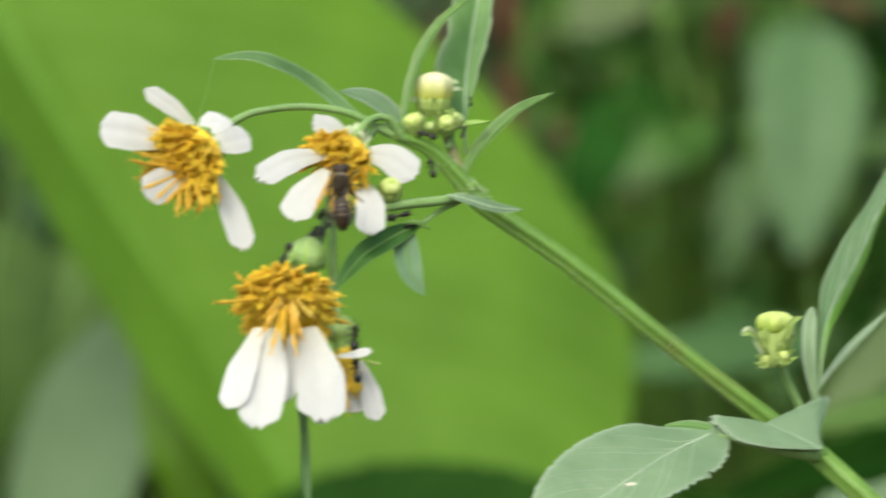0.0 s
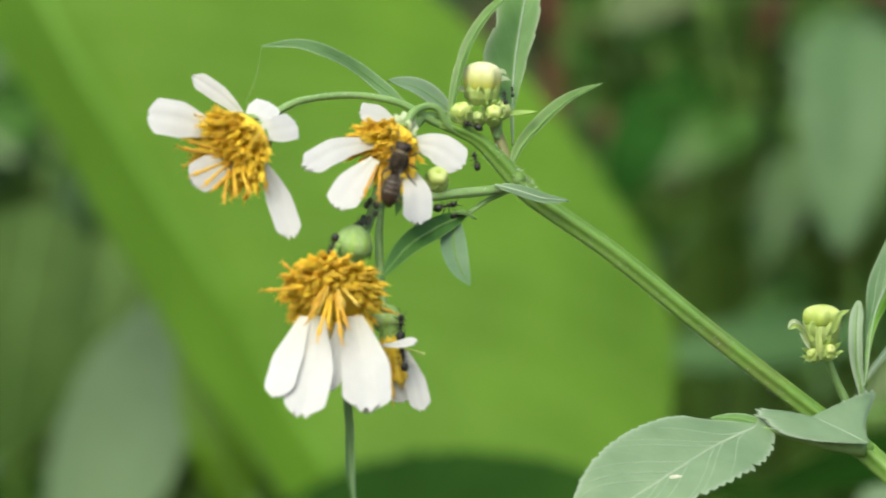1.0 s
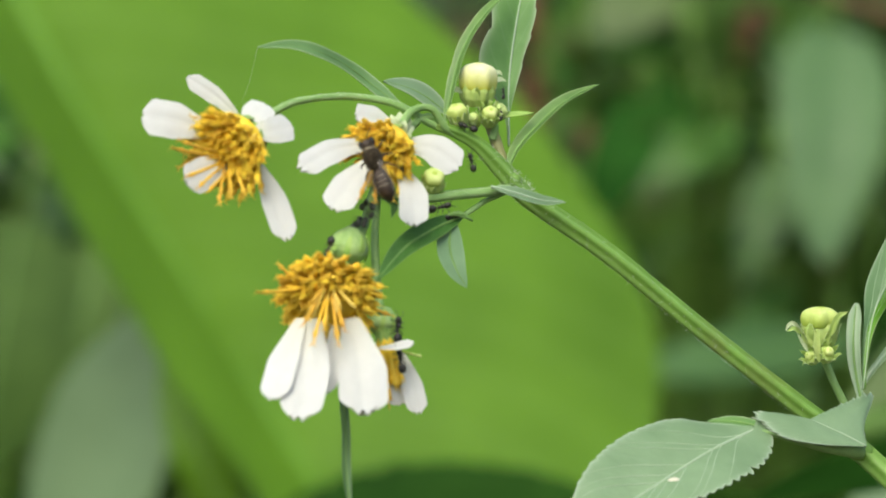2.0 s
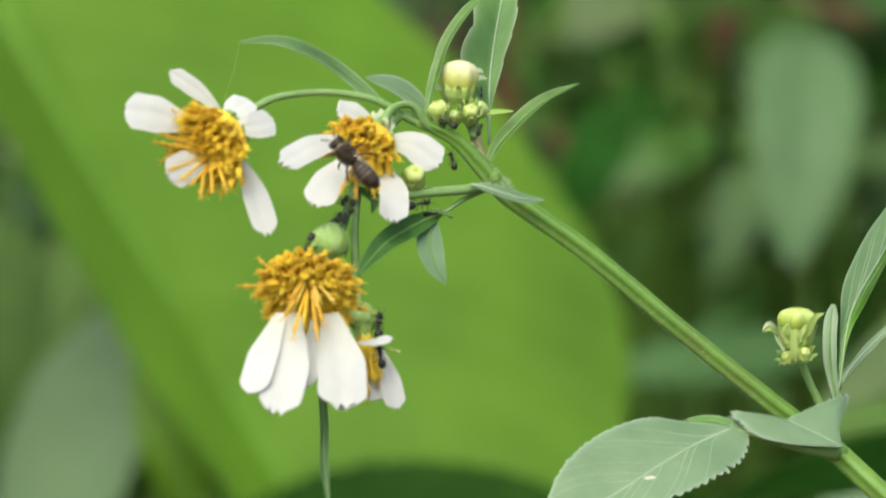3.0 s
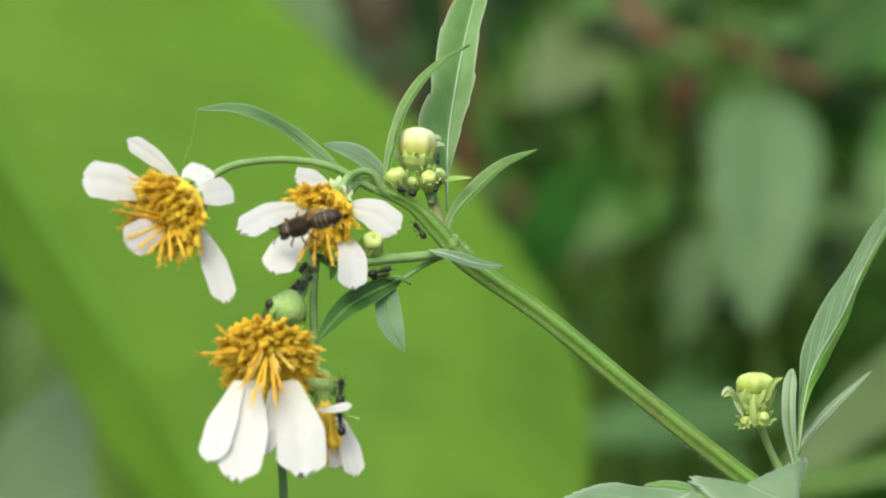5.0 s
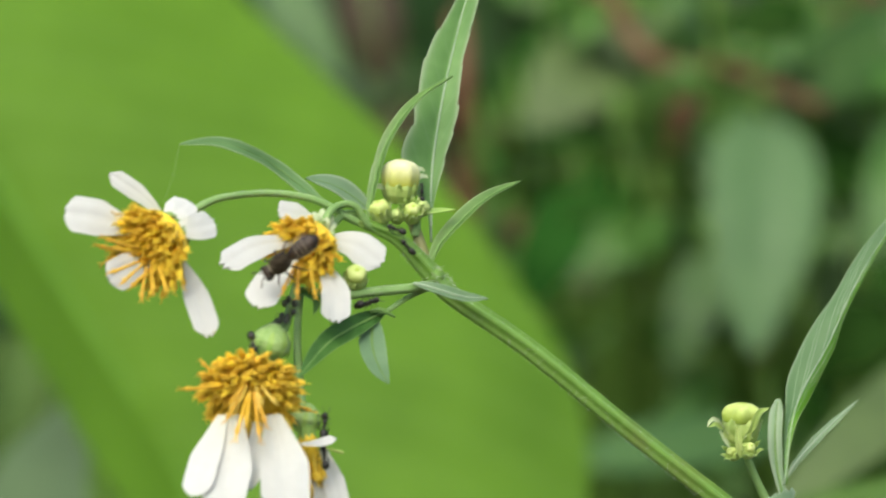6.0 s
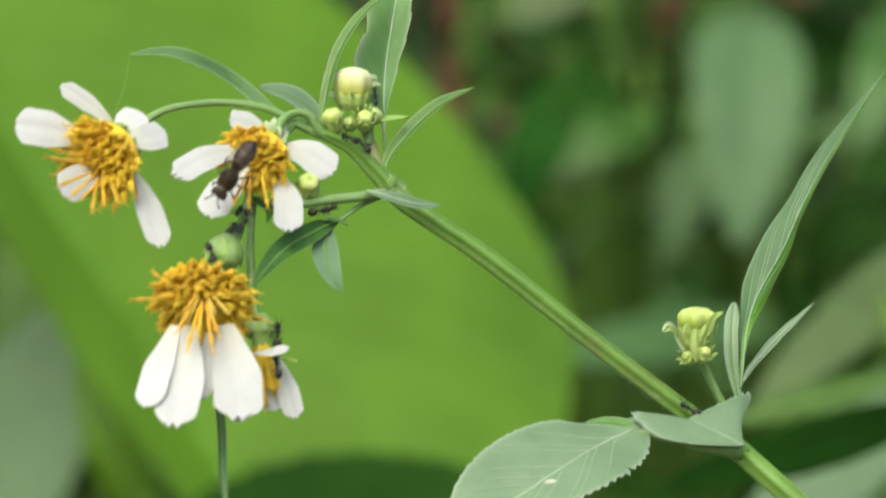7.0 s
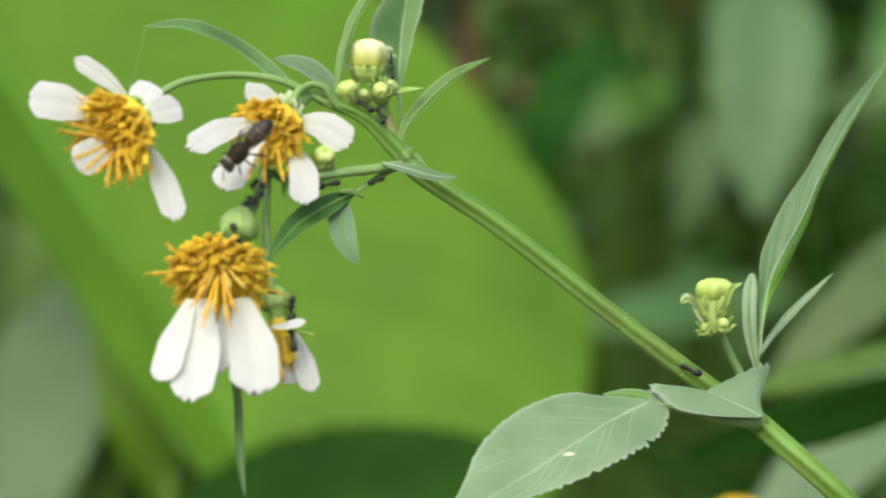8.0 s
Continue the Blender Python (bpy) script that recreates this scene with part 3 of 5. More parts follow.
stalk([(2.30, 3.74, 605.85), (0.03, 2.15, 605.53), (-2.98, 0.76, 605.26), (-5.48, 0.08, 605.00), (-9.50, 1.04, 605.41)], [0.42, 0.45, 0.42, 0.35])
stalk([(-9.41, 1.73, 606.93), (-9.97, -0.39, 604.89), (-10.51, -2.60, 602.63), (-11.11, -4.52, 601.13)], [0.35, 0.4, 0.42])
stalk([(-9.42, 2.08, 605.42), (-9.66, -0.54, 601.89), (-9.51, -2.99, 598.41), (-9.13, -4.44, 594.70)], [0.3, 0.35, 0.38])
stalk([(2.15, 4.11, 605.71), (0.03, 2.78, 604.68), (-1.73, 1.54, 603.51)], [0.3, 0.22, 0.22])
stalk([(1.81, 5.81, 607.76), (1.15, 6.50, 610.06), (0.44, 7.05, 612.11), (-0.22, 6.41, 613.61)], [0.55, 0.5, 0.42], "yellowish brown stalk of the buds", STALK_TAN)
stalk([(0.80, 5.95, 610.30), (1.05, 5.99, 611.31), (0.95, 5.87, 612.33)], [0.35, 0.3])
stalk([(-1.99, 4.20, 611.26), (-2.14, 3.96, 612.01)], [0.4, 0.35])
stalk([(32.86, 11.51, 585.75), (31.77, 11.28, 587.97), (31.07, 10.99, 589.62), (30.52, 10.42, 591.18)], [0.42, 0.36, 0.36, 0.36])
stalk([(33.75, 7.6, 582.20), (30.69, 6.2, 582.52), (27.53, 4.6, 583.30), (24.88, 4.5, 584.00), (23.50, 4.71, 584.03)], [0.9, 0.55, 0.36, 0.28, 0.2], "green leaf stalk")


def floret_mesh(name, length, flare, material, open_tip=True):
    """One disc floret: a slender tube that opens in five curled lobes, with anthers and style standing out."""
    bm = bmesh.new()
    k = 0.001
    prof = [(0.0, min(0.2, flare * 0.7)), (0.4, min(0.22, flare * 0.75)), (0.65, min(0.30, flare * 0.9)), (0.85, flare * 0.85), (0.97, flare * (1.1 if open_tip else 0.75))]
    rings = []
    for h, r in prof:
        rings.append([bm.verts.new((math.cos(math.pi * j / 5) * r * k, math.sin(math.pi * j / 5) * r * k, h * length * k)) for j in range(10)])
    for a, b in zip(rings, rings[1:]):
        for j in range(10):
            bm.faces.new((a[j], a[(j + 1) % 10], b[(j + 1) % 10], b[j]))
    bm.faces.new(rings[0][::-1])
    bm.faces.new(rings[-1])
    for j in range(5):
        a = 2 * math.pi * j / 5
        r = flare * (1.05 if open_tip else 0.5)
        ball(bm, Vector((math.cos(a) * r, math.sin(a) * r, length * (0.97 if open_tip else 1.02))) * k, (flare * 0.36 * k, flare * 0.36 * k, 0.32 * k), seg=6, rings=4)
    if open_tip:
        tube(bm, [Vector((0, 0, 0.9 * length)) * k, Vector((0.03, 0, 1.05 * length)) * k, Vector((0.06, 0.03, 1.14 * length)) * k], [0.16 * k, 0.15 * k, 0.08 * k], 5, steps=4)
        for turn in (0.6, 3.7):
            d = Vector((math.cos(turn), math.sin(turn), 0))
            tube(bm, [Vector((0.06, 0.03, 1.10 * length)) * k, (Vector((0.06, 0.03, 1.24 * length)) + d * 0.12) * k, (Vector((0.06, 0.03, 1.26 * length)) + d * 0.34) * k], [0.06 * k, 0.055 * k, 0.03 * k], 4, steps=4)
    me = bpy.data.meshes.new(name)
    for f in bm.faces:
        f.smooth = True
    bm.to_mesh(me)
    bm.free()
    me.materials.append(material)
    return me


FLORETS = [floret_mesh("disc_floret", 2.15, 0.21, FLORET), floret_mesh("disc_floret_amber", 2.0, 0.20, FLORET_DARK), floret_mesh("disc_floret_bud", 1.75, 0.25, FLORET, False)]
PALE_TUBE = floret_mesh("pale_floret", 4.0, 0.14, FLORET_PALE)
LONG_FLORET = floret_mesh("long_floret", 4.0, 0.16, STRAY)


def flower_head(center, axis, disc_r, petals, count, spread, label, seed, cup=1.0, long=1.0, sparse=None, strays=(), comb=0, even=False):
    """A composite head: green cup with bracts, white rays, and a dome of single disc florets. center in mm: the middle of the
    receptacle; petals: (points in mm, half width in mm, facing, notch)."""
    rnd = random.Random(seed)
    m = axes(mm(center), axis)
    z = m.to_3x3() @ Vector((0, 0, 1))
    c = m.translation
    bm = bmesh.new()
    tube(bm, [c - z * 0.0032 * cup, c - z * 0.0024 * cup, c - z * 0.0008 * cup, c + z * 0.0002], [0.0005, disc_r / 1000 * 0.55, disc_r / 1000 * 0.66, disc_r / 1000 * 0.66], 16, 8, 0.05, 12)
    head = part("flower_head", bm, CALYX, herb, label, m)
    x, y = m.to_3x3() @ Vector((1, 0, 0)), m.to_3x3() @ Vector((0, 1, 0))
    for k in range(8):
        a = 2 * math.pi * (k + 0.3) / 8
        d = x * math.cos(a) + y * math.sin(a)
        r = disc_r / 1000
        part("bract", blade(bmesh.new(), [c - z * 0.0028 * cup + d * r * 0.42, c - z * 0.001 * cup + d * r * 0.72, c + z * 0.0006 + d * r * 0.9], 0.0004, d, lance, 12, 0.2, nu=8, nv=4), CALYX, head)
    for pts, half, facing, notch in petals:
        part("petal", blade(bmesh.new(), [mm(p) for p in pts], half / 1000, facing, ray, 5 + 3 * rnd.random(), 0.09, notch=notch * 1.4, nu=26, nv=12, thick=0.00014, ripple=0.02, seed=rnd.random() * 6, groove=0.014), PETAL, head)
    part("disc", ball(bmesh.new(), c + z * 0.0003, (disc_r * 0.0009, disc_r * 0.0009, 0.0014 * long), m.to_3x3(), 18, 10, 0.05), FLORET_DARK, head, "amber disc under the florets")
    for a, b in strays:
        a, b = mm(a), mm(b)
        shared("disc_floret", LONG_FLORET, head, axes(a, b - a, (0.3, 0.5, 0.8)) @ Matrix.Diagonal((1, 1, (b - a).length / 0.0050, 1)))
    for k in range(comb):
        a = radians(-58 + 116 * (k + 0.5) / comb + rnd.uniform(-7, 7))
        way = Vector((math.sin(a), 0, -math.cos(a)))
        root = c + Vector((0, -0.0031, 0.0006)) + way * rnd.uniform(0.0003, 0.0014)
        tip = c + Vector((0, -0.0040 - 0.0006 * rnd.random(), 0)) + way * rnd.uniform(0.0019, 0.0033)
        shared("disc_floret", PALE_TUBE if k % 4 else LONG_FLORET, head, axes(root, tip - root, (0.3, 0.5, 0.8)) @ Matrix.Diagonal((1, 1, (tip - root).length / 0.0050, 1)))
    for k in range(count):
        f = math.sqrt((k + 0.5) / count)
        a = k * 2.39996 + rnd.uniform(-0.25, 0.25)
        d = x * math.cos(a) + y * math.sin(a)
        lean = spread * f ** 1.3 + rnd.uniform(-0.12, 0.12)
        way = z * math.cos(lean) + d * math.sin(lean)
        if sparse and sparse(a, f, way):
            continue
        base = c + d * disc_r / 1000 * 0.78 * f + z * 0.0006 * (1 - f * f)
        kind = 2 if even and rnd.random() < 0.5 else 0 if f > 0.45 and rnd.random() < 0.75 else (1 if rnd.random() < 0.6 else 2)
        s = long * rnd.uniform(0.9, 1.12) * (0.9 + 0.2 * f) * (1.3 if f > 0.8 and not even and rnd.random() < 0.25 else 1.0)
        shared("disc_floret", FLORETS[kind], head, axes(base, way, (0.3, 0.5, 0.8)) @ Matrix.Diagonal((1.08 if even else 1, 1.08 if even else 1, s, 1)))
    return head


STRAY_1 = [((-22.95, -9.34, 608.93), (-26.33, -11.39, 610.00)), ((-22.94, -9.49, 608.58), (-26.81, -12.94, 609.28)), ((-22.92, -9.77, 607.94), (-25.61, -13.54, 606.75)), ((-22.68, -9.77, 607.70), (-24.55, -13.50, 605.79)),
           ((-22.43, -9.77, 607.46), (-22.72, -13.33, 604.34)), ((-21.96, -9.55, 607.46), (-21.70, -12.60, 604.93)), ((-21.41, -8.80, 607.47), (-20.52, -10.96, 605.15)), ((-22.19, -9.77, 607.21), (-23.69, -13.26, 605.45))]
STRAY_2 = [((-9.63, -4.50, 607.81), (-10.85, -8.81, 604.88)), ((-9.38, -4.50, 607.56), (-9.49, -8.36, 604.55)), ((-8.41, -3.68, 607.33), (-7.86, -6.64, 604.57))]
STRAY_3 = [((-13.57, -9.47, 596.97), (-14.73, -15.12, 592.39)), ((-13.47, -9.43, 596.97), (-13.80, -14.14, 593.62)), ((-13.28, -9.34, 596.96), (-12.54, -14.18, 592.27)), ((-13.18, -9.30, 596.96), (-11.99, -13.37, 593.51)), ((-13.85, -9.60, 596.97), (-15.65, -13.78, 594.00)),
           ((-15.62, -9.30, 597.11), (-19.63, -13.27, 596.85)), ((-16.11, -9.26, 597.70), (-17.94, -9.83, 599.41)), ((-11.29, -6.87, 595.96), (-7.87, -5.93, 594.67))]
# head facing down to its open side, on the long arching stalk
flower_head((-21.45, -6.25, 609.84), (-0.50, -0.76, -0.42), 3.3, [
    ([(-23.56, -7.26, 610.79), (-26.68, -8.23, 611.75), (-29.53, -8.77, 612.22)], 1.7, (-0.1, -1, 0.35), 0.03),
    ([(-21.38, -3.75, 612.03), (-23.26, -3.77, 613.86), (-25.95, -3.61, 615.75)], 0.80, (-0.3, -1, 0.3), 0.06),
    ([(-20.43, -6.85, 610.90), (-20.07, -6.23, 612.20), (-18.91, -4.67, 613.24)], 1.3, (0.0, -1, 0.6), 0.03),
    ([(-20.21, -7.35, 610.69), (-18.42, -6.88, 610.90), (-16.65, -5.51, 611.33)], 1.3, (0.0, -1, 0.25), 0.05),
    ([(-19.92, -6.27, 608.26), (-18.39, -7.41, 605.29), (-16.97, -8.54, 601.31)], 1.16, (0.3, -1, -0.1), 0.06),
    ([(-22.12, -6.63, 608.50), (-23.99, -8.27, 607.34), (-25.74, -9.19, 606.34)], 1.45, (-0.2, -1, -0.1), 0.04),
], 200, 0.66, "drooping flower head with five ragged white rays", 11, strays=STRAY_1)
# head on which the bee feeds
flower_head((-8.48, 0.26, 609.60), (-0.36, -0.82, -0.42), 2.75, [
    ([(-9.95, -1.25, 609.86), (-13.11, -3.89, 609.20), (-16.12, -6.47, 607.47)], 1.22, (-0.1, -1, 0.3), 0.08),
    ([(-9.92, -2.39, 608.34), (-11.83, -5.21, 606.06), (-13.16, -6.72, 603.93)], 1.5, (-0.2, -1, 0.1), 0.05),
    ([(-7.37, -0.60, 607.63), (-6.24, -2.59, 605.36), (-6.22, -4.31, 602.52)], 1.3, (0.1, -1, 0.1), 0.06),
    ([(-6.98, 0.49, 609.81), (-4.48, 0.39, 609.40), (-2.08, 0.19, 607.70)], 1.5, (0.1, -1, 0.35), 0.05),
    ([(-8.01, 1.64, 611.19), (-9.60, 0.84, 612.07), (-11.32, -0.26, 612.39)], 1.3, (0.0, -0.9, 0.5), 0.08),
], 180, 0.62, "flower head with five white rays and a feeding bee", 12, long=0.86, strays=STRAY_2)
# low large head, its remaining rays hanging
flower_head((-13.49, -7.34, 597.10), (-0.05, -0.80, -0.50), 3.65, [
    ([(-15.82, -10.50, 594.64), (-17.28, -13.85, 590.96), (-18.05, -16.17, 587.80)], 1.45, (-0.4, -1, 0.1), 0.03),
    ([(-14.75, -10.53, 594.64), (-15.05, -14.19, 590.25), (-16.00, -17.06, 586.06)], 1.85, (-0.1, -1, 0.1), 0.06),
    ([(-12.98, -9.0, 594.01), (-13.22, -11.3, 591.12), (-13.64, -12.9, 588.24)], 0.85, (-0.1, -1, 0.1), 0.04),
    ([(-11.62, -9.14, 594.62), (-10.57, -12.18, 590.20), (-10.42, -14.34, 586.40)], 2.15, (0.15, -1, 0.1), 0.07),
], 400, 0.95, "large flower head with four hanging white rays", 13, long=0.88, even=True, sparse=lambda a, f, way: way.z < -0.55 and abs(way.x + 0.02) < 0.6 and f < 0.8, strays=STRAY_3, comb=8)
# smaller head behind it, half hidden, facing away
flower_head((-8.69, -4.34, 592.18), (0.13, -0.1, -0.95), 0.95, [
    ([(-9.24, -6.18, 592.02), (-7.85, -7.04, 592.13), (-6.18, -7.19, 592.43)], 0.8, (0, -0.5, 1), 0.05),
    ([(-7.41, -4.08, 591.48), (-6.51, -4.77, 589.03), (-5.80, -5.73, 586.15)], 0.95, (0.0, -0.75, 0.65), 0.06),
    ([(-8.65, -3.83, 590.98), (-8.05, -4.43, 589.02), (-7.29, -5.01, 586.96)], 1.15, (0.0, -1, 0.1), 0.05),
    ([(-9.29, -3.90, 591.48), (-9.87, -4.51, 589.51), (-10.34, -5.58, 587.57)], 1.0, (-0.4, -1, 0.1), 0.05),
], 14, 0.10, "small flower head facing down and away", 14, long=1.35)


def bud(center, axis, size, label, bracts=8, body=(0.35, 0.72, 0.86, 0.84, 0.6), cap_low=0.15, cap_r=0.9, flare=0.25, half=0.22, top=None, high=0.45, flute=0.035, wide=0.0, lobes=5):
    """A closed flower bud: fluted barrel, pale dome of folded rays, and outer bracts."""
    m = axes(mm(center), axis)
    c, z = m.translation, m.to_3x3() @ Vector((0, 0, 1))
    x, y = m.to_3x3() @ Vector((1, 0, 0)), m.to_3x3() @ Vector((0, 1, 0))
    s = size / 1000
    rnd = random.Random(int(size * 1000))
    ob = part("flower_bud", tube(bmesh.new(), [c - z * s * 1.15, c - z * s * 0.7, c - z * s * 0.25, c + z * s * 0.1, c + z * s * 0.4], [s * r for r in body], 40, 10, 0.07, 20), BUD_GREEN, herb, label, m)
    bm = bmesh.new()
    q = cap_r * s
    tube(bm, [c + z * s * (cap_low + (1.07 - cap_low) * h / 3) for h in range(4)], [q * r for r in (0.90, 0.95, 0.98, 1.0, 1.0, 0.98, 0.94, 0.86, 0.70, 0.25)], 64, lobes, flute, 36, 0.004)
    part("cap", bm, top or BUD_YELLOW, ob, "pale yellow folded rays")
    for k in range(bracts):
        a = 2 * math.pi * (k + 0.5 + rnd.uniform(-0.2, 0.2)) / bracts
        d = x * math.cos(a) + y * math.sin(a)
        h, out = high + rnd.uniform(-0.15, 0.15), flare * rnd.uniform(0.5, 1.3)
        pts = [c - z * s * 1.05 + d * s * body[0], c - z * s * 0.3 + d * s * (body[1] + 0.12), c + z * s * (h - 0.15) + d * s * (body[2] + 0.1 + wide + out * 0.3), c + z * s * (h - 0.2 * out) + d * s * (body[2] + 0.15 + wide + out)]
        part("bract", blade(bmesh.new(), pts, s * half * rnd.uniform(0.8, 1.2), d, lance, 14, 0.3, nu=12, nv=6, thick=0.00009), BUD_BRACT, ob)
    return ob


bud((-0.50, 5.95, 615.30), (0.05, -0.12, 1), 1.78, "creamy yellow-green closed flower bud", 5, (0.50, 0.80, 0.90, 0.84, 0.70), -0.25, 0.96, 0.0, 0.2, BUD_PALE, -0.2, 0.045, lobes=7)
for curl in ([(0.34, 6.05, 615.73), (0.95, 6.62, 616.26), (1.51, 7.09, 616.38), (1.72, 7.15, 616.08)], [(0.44, 5.73, 615.11), (1.15, 6.45, 615.65), (1.77, 6.92, 615.72), (2.07, 7.07, 615.52)], [(-1.79, 5.48, 614.59), (-2.40, 5.41, 614.79), (-2.85, 5.13, 614.58)]):
    leaf(herb, curl, 0.3, (0.1, -0.9, 0.4), BUD_CURL, "bract", rib=0, fold=10, nu=12, thick=0.00008)
bud((-2.25, 3.75, 612.45), (-0.25, -0.5, 1), 0.98, "young round yellow-green bud", 9, (0.55, 0.80, 0.90, 0.88, 0.7), -0.2, 0.92, 0.15, 0.28, BUD_YELLOW, 0.5, 0.08, 0.05)
bud((0.55, 4.75, 612.35), (0.15, -0.85, 0.7), 0.92, "young green bud among pointed bracts", 10, (0.55, 0.80, 0.88, 0.86, 0.7), 0.0, 0.75, 0.45, 0.30, BUD_YELLOW, 0.9, 0.08)
bud((1.35, 5.35, 612.75), (0.75, -0.4, 0.7), 0.75, "young green bud among pointed bracts", 9, (0.55, 0.85, 0.95, 0.92, 0.7), 0.0, 0.85, 0.3, 0.34, BUD_SOFT, 0.7)
bud((-0.85, 5.2, 612.05), (-0.3, -0.6, 0.6), 0.62, "young green bud among pointed bracts", 6, (0.55, 0.85, 0.95, 0.92, 0.7), 0.0, 0.85, 0.25, 0.34, BUD_SOFT, 0.7)
bud((-4.48, 0.15, 606.50), (0.1, -0.6, 0.5), 1.05, "small closed yellow-green bud", 6, (0.5, 0.85, 0.98, 0.95, 0.75), 0.1, flare=0.0, top=BUD_YELLOW)
bud((30.30, 9.61, 593.20), (0.04, -0.15, 1), 1.75, "pale green bud with curled white-edged bracts", 7, (0.55, 0.84, 0.92, 0.90, 0.76), 0.10, 0.95, 0.03, 0.26, None, 0.3, 0.11, 0.0)
for curl, wide, matter in (([(28.61, 8.0, 592.75), (27.75, 7.3, 593.62), (27.28, 7.2, 593.45), (27.04, 7.1, 592.93)], 0.22, BUD_CURL), ([(28.55, 7.9, 592.65), (27.80, 7.2, 593.18), (27.14, 7.0, 592.90)], 0.24, BUD_BRACT),
                           ([(29.18, 8.0, 590.95), (28.54, 7.7, 591.94), (28.10, 7.5, 592.75)], 0.16, BUD_CURL), ([(31.35, 8.2, 592.6), (31.75, 7.8, 594.1), (32.65, 7.6, 594.64)], 0.34, BUD_BRACT),
                           ([(31.10, 8.0, 592.4), (31.45, 7.6, 593.6), (31.98, 7.4, 594.35)], 0.30, BUD_BRACT), ([(30.10, 8.1, 590.05), (29.88, 7.6, 591.5), (29.75, 7.5, 592.75), (29.5, 7.3, 593.0)], 0.34, BUD_GREEN)):
    leaf(herb, curl, wide, (0.0, -1, 0.3), matter, "bract", rib=0, fold=18, nu=14, thick=0.00008)
bud((30.80, 8.60, 590.85), (0.35, -0.85, 0.45), 0.80, "young bud opening beside the larger one", 8, (0.6, 0.88, 0.98, 0.95, 0.7), 0.0, 0.62, 0.42, 0.32, BUD_YELLOW, 1.0)
bud((29.45, 8.90, 590.55), (-0.55, -0.7, 0.35), 0.68, "young bud opening beside the larger one", 8, (0.6, 0.88, 0.98, 0.95, 0.7), 0.0, 0.62, 0.42, 0.32, BUD_YELLOW, 1.0)
# green backs of the low heads
def seed_cup(center, size):
    """The ribbed green back of a nodding head, with short bracts."""
    c, z, k = mm(center), Vector((0.25, -0.15, 0.95)).normalized(), size / 1000
    ob = part("seed_cup", tube(bmesh.new(), [c - z * k, c - z * k * 0.8, c - z * k * 0.3, c + z * k * 0.3, c + z * k * 0.8, c + z * k], [k * 0.3, k * 0.72, k * 1.0, k * 1.0, k * 0.72, k * 0.25], 27, 9, 0.04, 16, 0.05), CUP, herb, "round ribbed green cup")
    rnd = random.Random(int(size * 100))
    for j in range(8):
        a = 2 * math.pi * j / 8
        d = Vector((math.cos(a), math.sin(a), 0))
        part("bract", blade(bmesh.new(), [c + z * k * 0.6 + d * k * 0.75, c - z * k * 0.1 + d * k * 1.06, c - z * k * 0.8 + d * k * rnd.uniform(0.95, 1.2)], k * 0.17, d, lance, 10, 0.2, nu=8, nv=4), CALYX, ob)


seed_cup((-11.85, -4.49, 600.79), 1.75)
seed_cup((-8.90, -3.57, 594.15), 1.35)

part("style", tube(bmesh.new(), [mm(p) for p in ((-7.89, -5.0, 591.81), (-6.69, -5.6, 591.47), (-5.56, -5.8, 591.18))], [0.00014, 0.0001, 0.00012], 6), BUD_YELLOW, herb, "thin yellow-green style of the small head")

# leaves among the heads
for tip in ((-8.20, 0.19, 612.43), (-7.41, 0.84, 612.70), (-6.51, 1.27, 612.36), (-6.21, 1.02, 611.45), (-6.9, -0.2, 611.9), (-6.3, -0.1, 610.6), (-7.9, -0.4, 612.0)):
    base = Vector((-7.40, 0.54, 610.59))
    leaf(herb, [base, base.lerp(Vector(tip), 0.6) + Vector((0, -0.3, 0)), tip], 0.5, (0.1, -0.9, 0.4), BUD_CURL, "bract", rib=0, fold=15, nu=12, thick=0.00008)
leaf(herb, [(-7.14, 3.4, 613.13), (-9.06, 3.5, 614.55), (-11.57, 3.2, 616.55), (-14.28, 1.1, 617.96), (-16.85, 0.1, 618.66), (-19.91, -0.8, 618.46)], 0.64, (0.1, -0.85, 0.45), LEAF_ARCH, rib=0.00005, profile=strap, fold=9, label="narrow arching green leaf")
leaf(herb, [(-3.24, 5.81, 612.67), (-4.62, 5.71, 613.81), (-6.35, 5.21, 614.84), (-8.88, 4.25, 615.57)], 1.1, (-0.1, -0.75, 0.65), LEAF_HAZE, rib=0.00006, fold=15, label="short pale green leaf")
leaf(herb, [(-3.57, 3.35, 610.82), (-3.13, 3.85, 613.47), (-2.53, 4.47, 616.02), (-1.48, 5.70, 619.13), (0.96, 8.09, 622.53), (4.32, 10.95, 625.02)], 0.66, (-0.5, -0.75, 0.3), LEAF_FRESH, fold=20, teeth=3, tooth=0.2, nu=44, label="narrow upright green leaf")
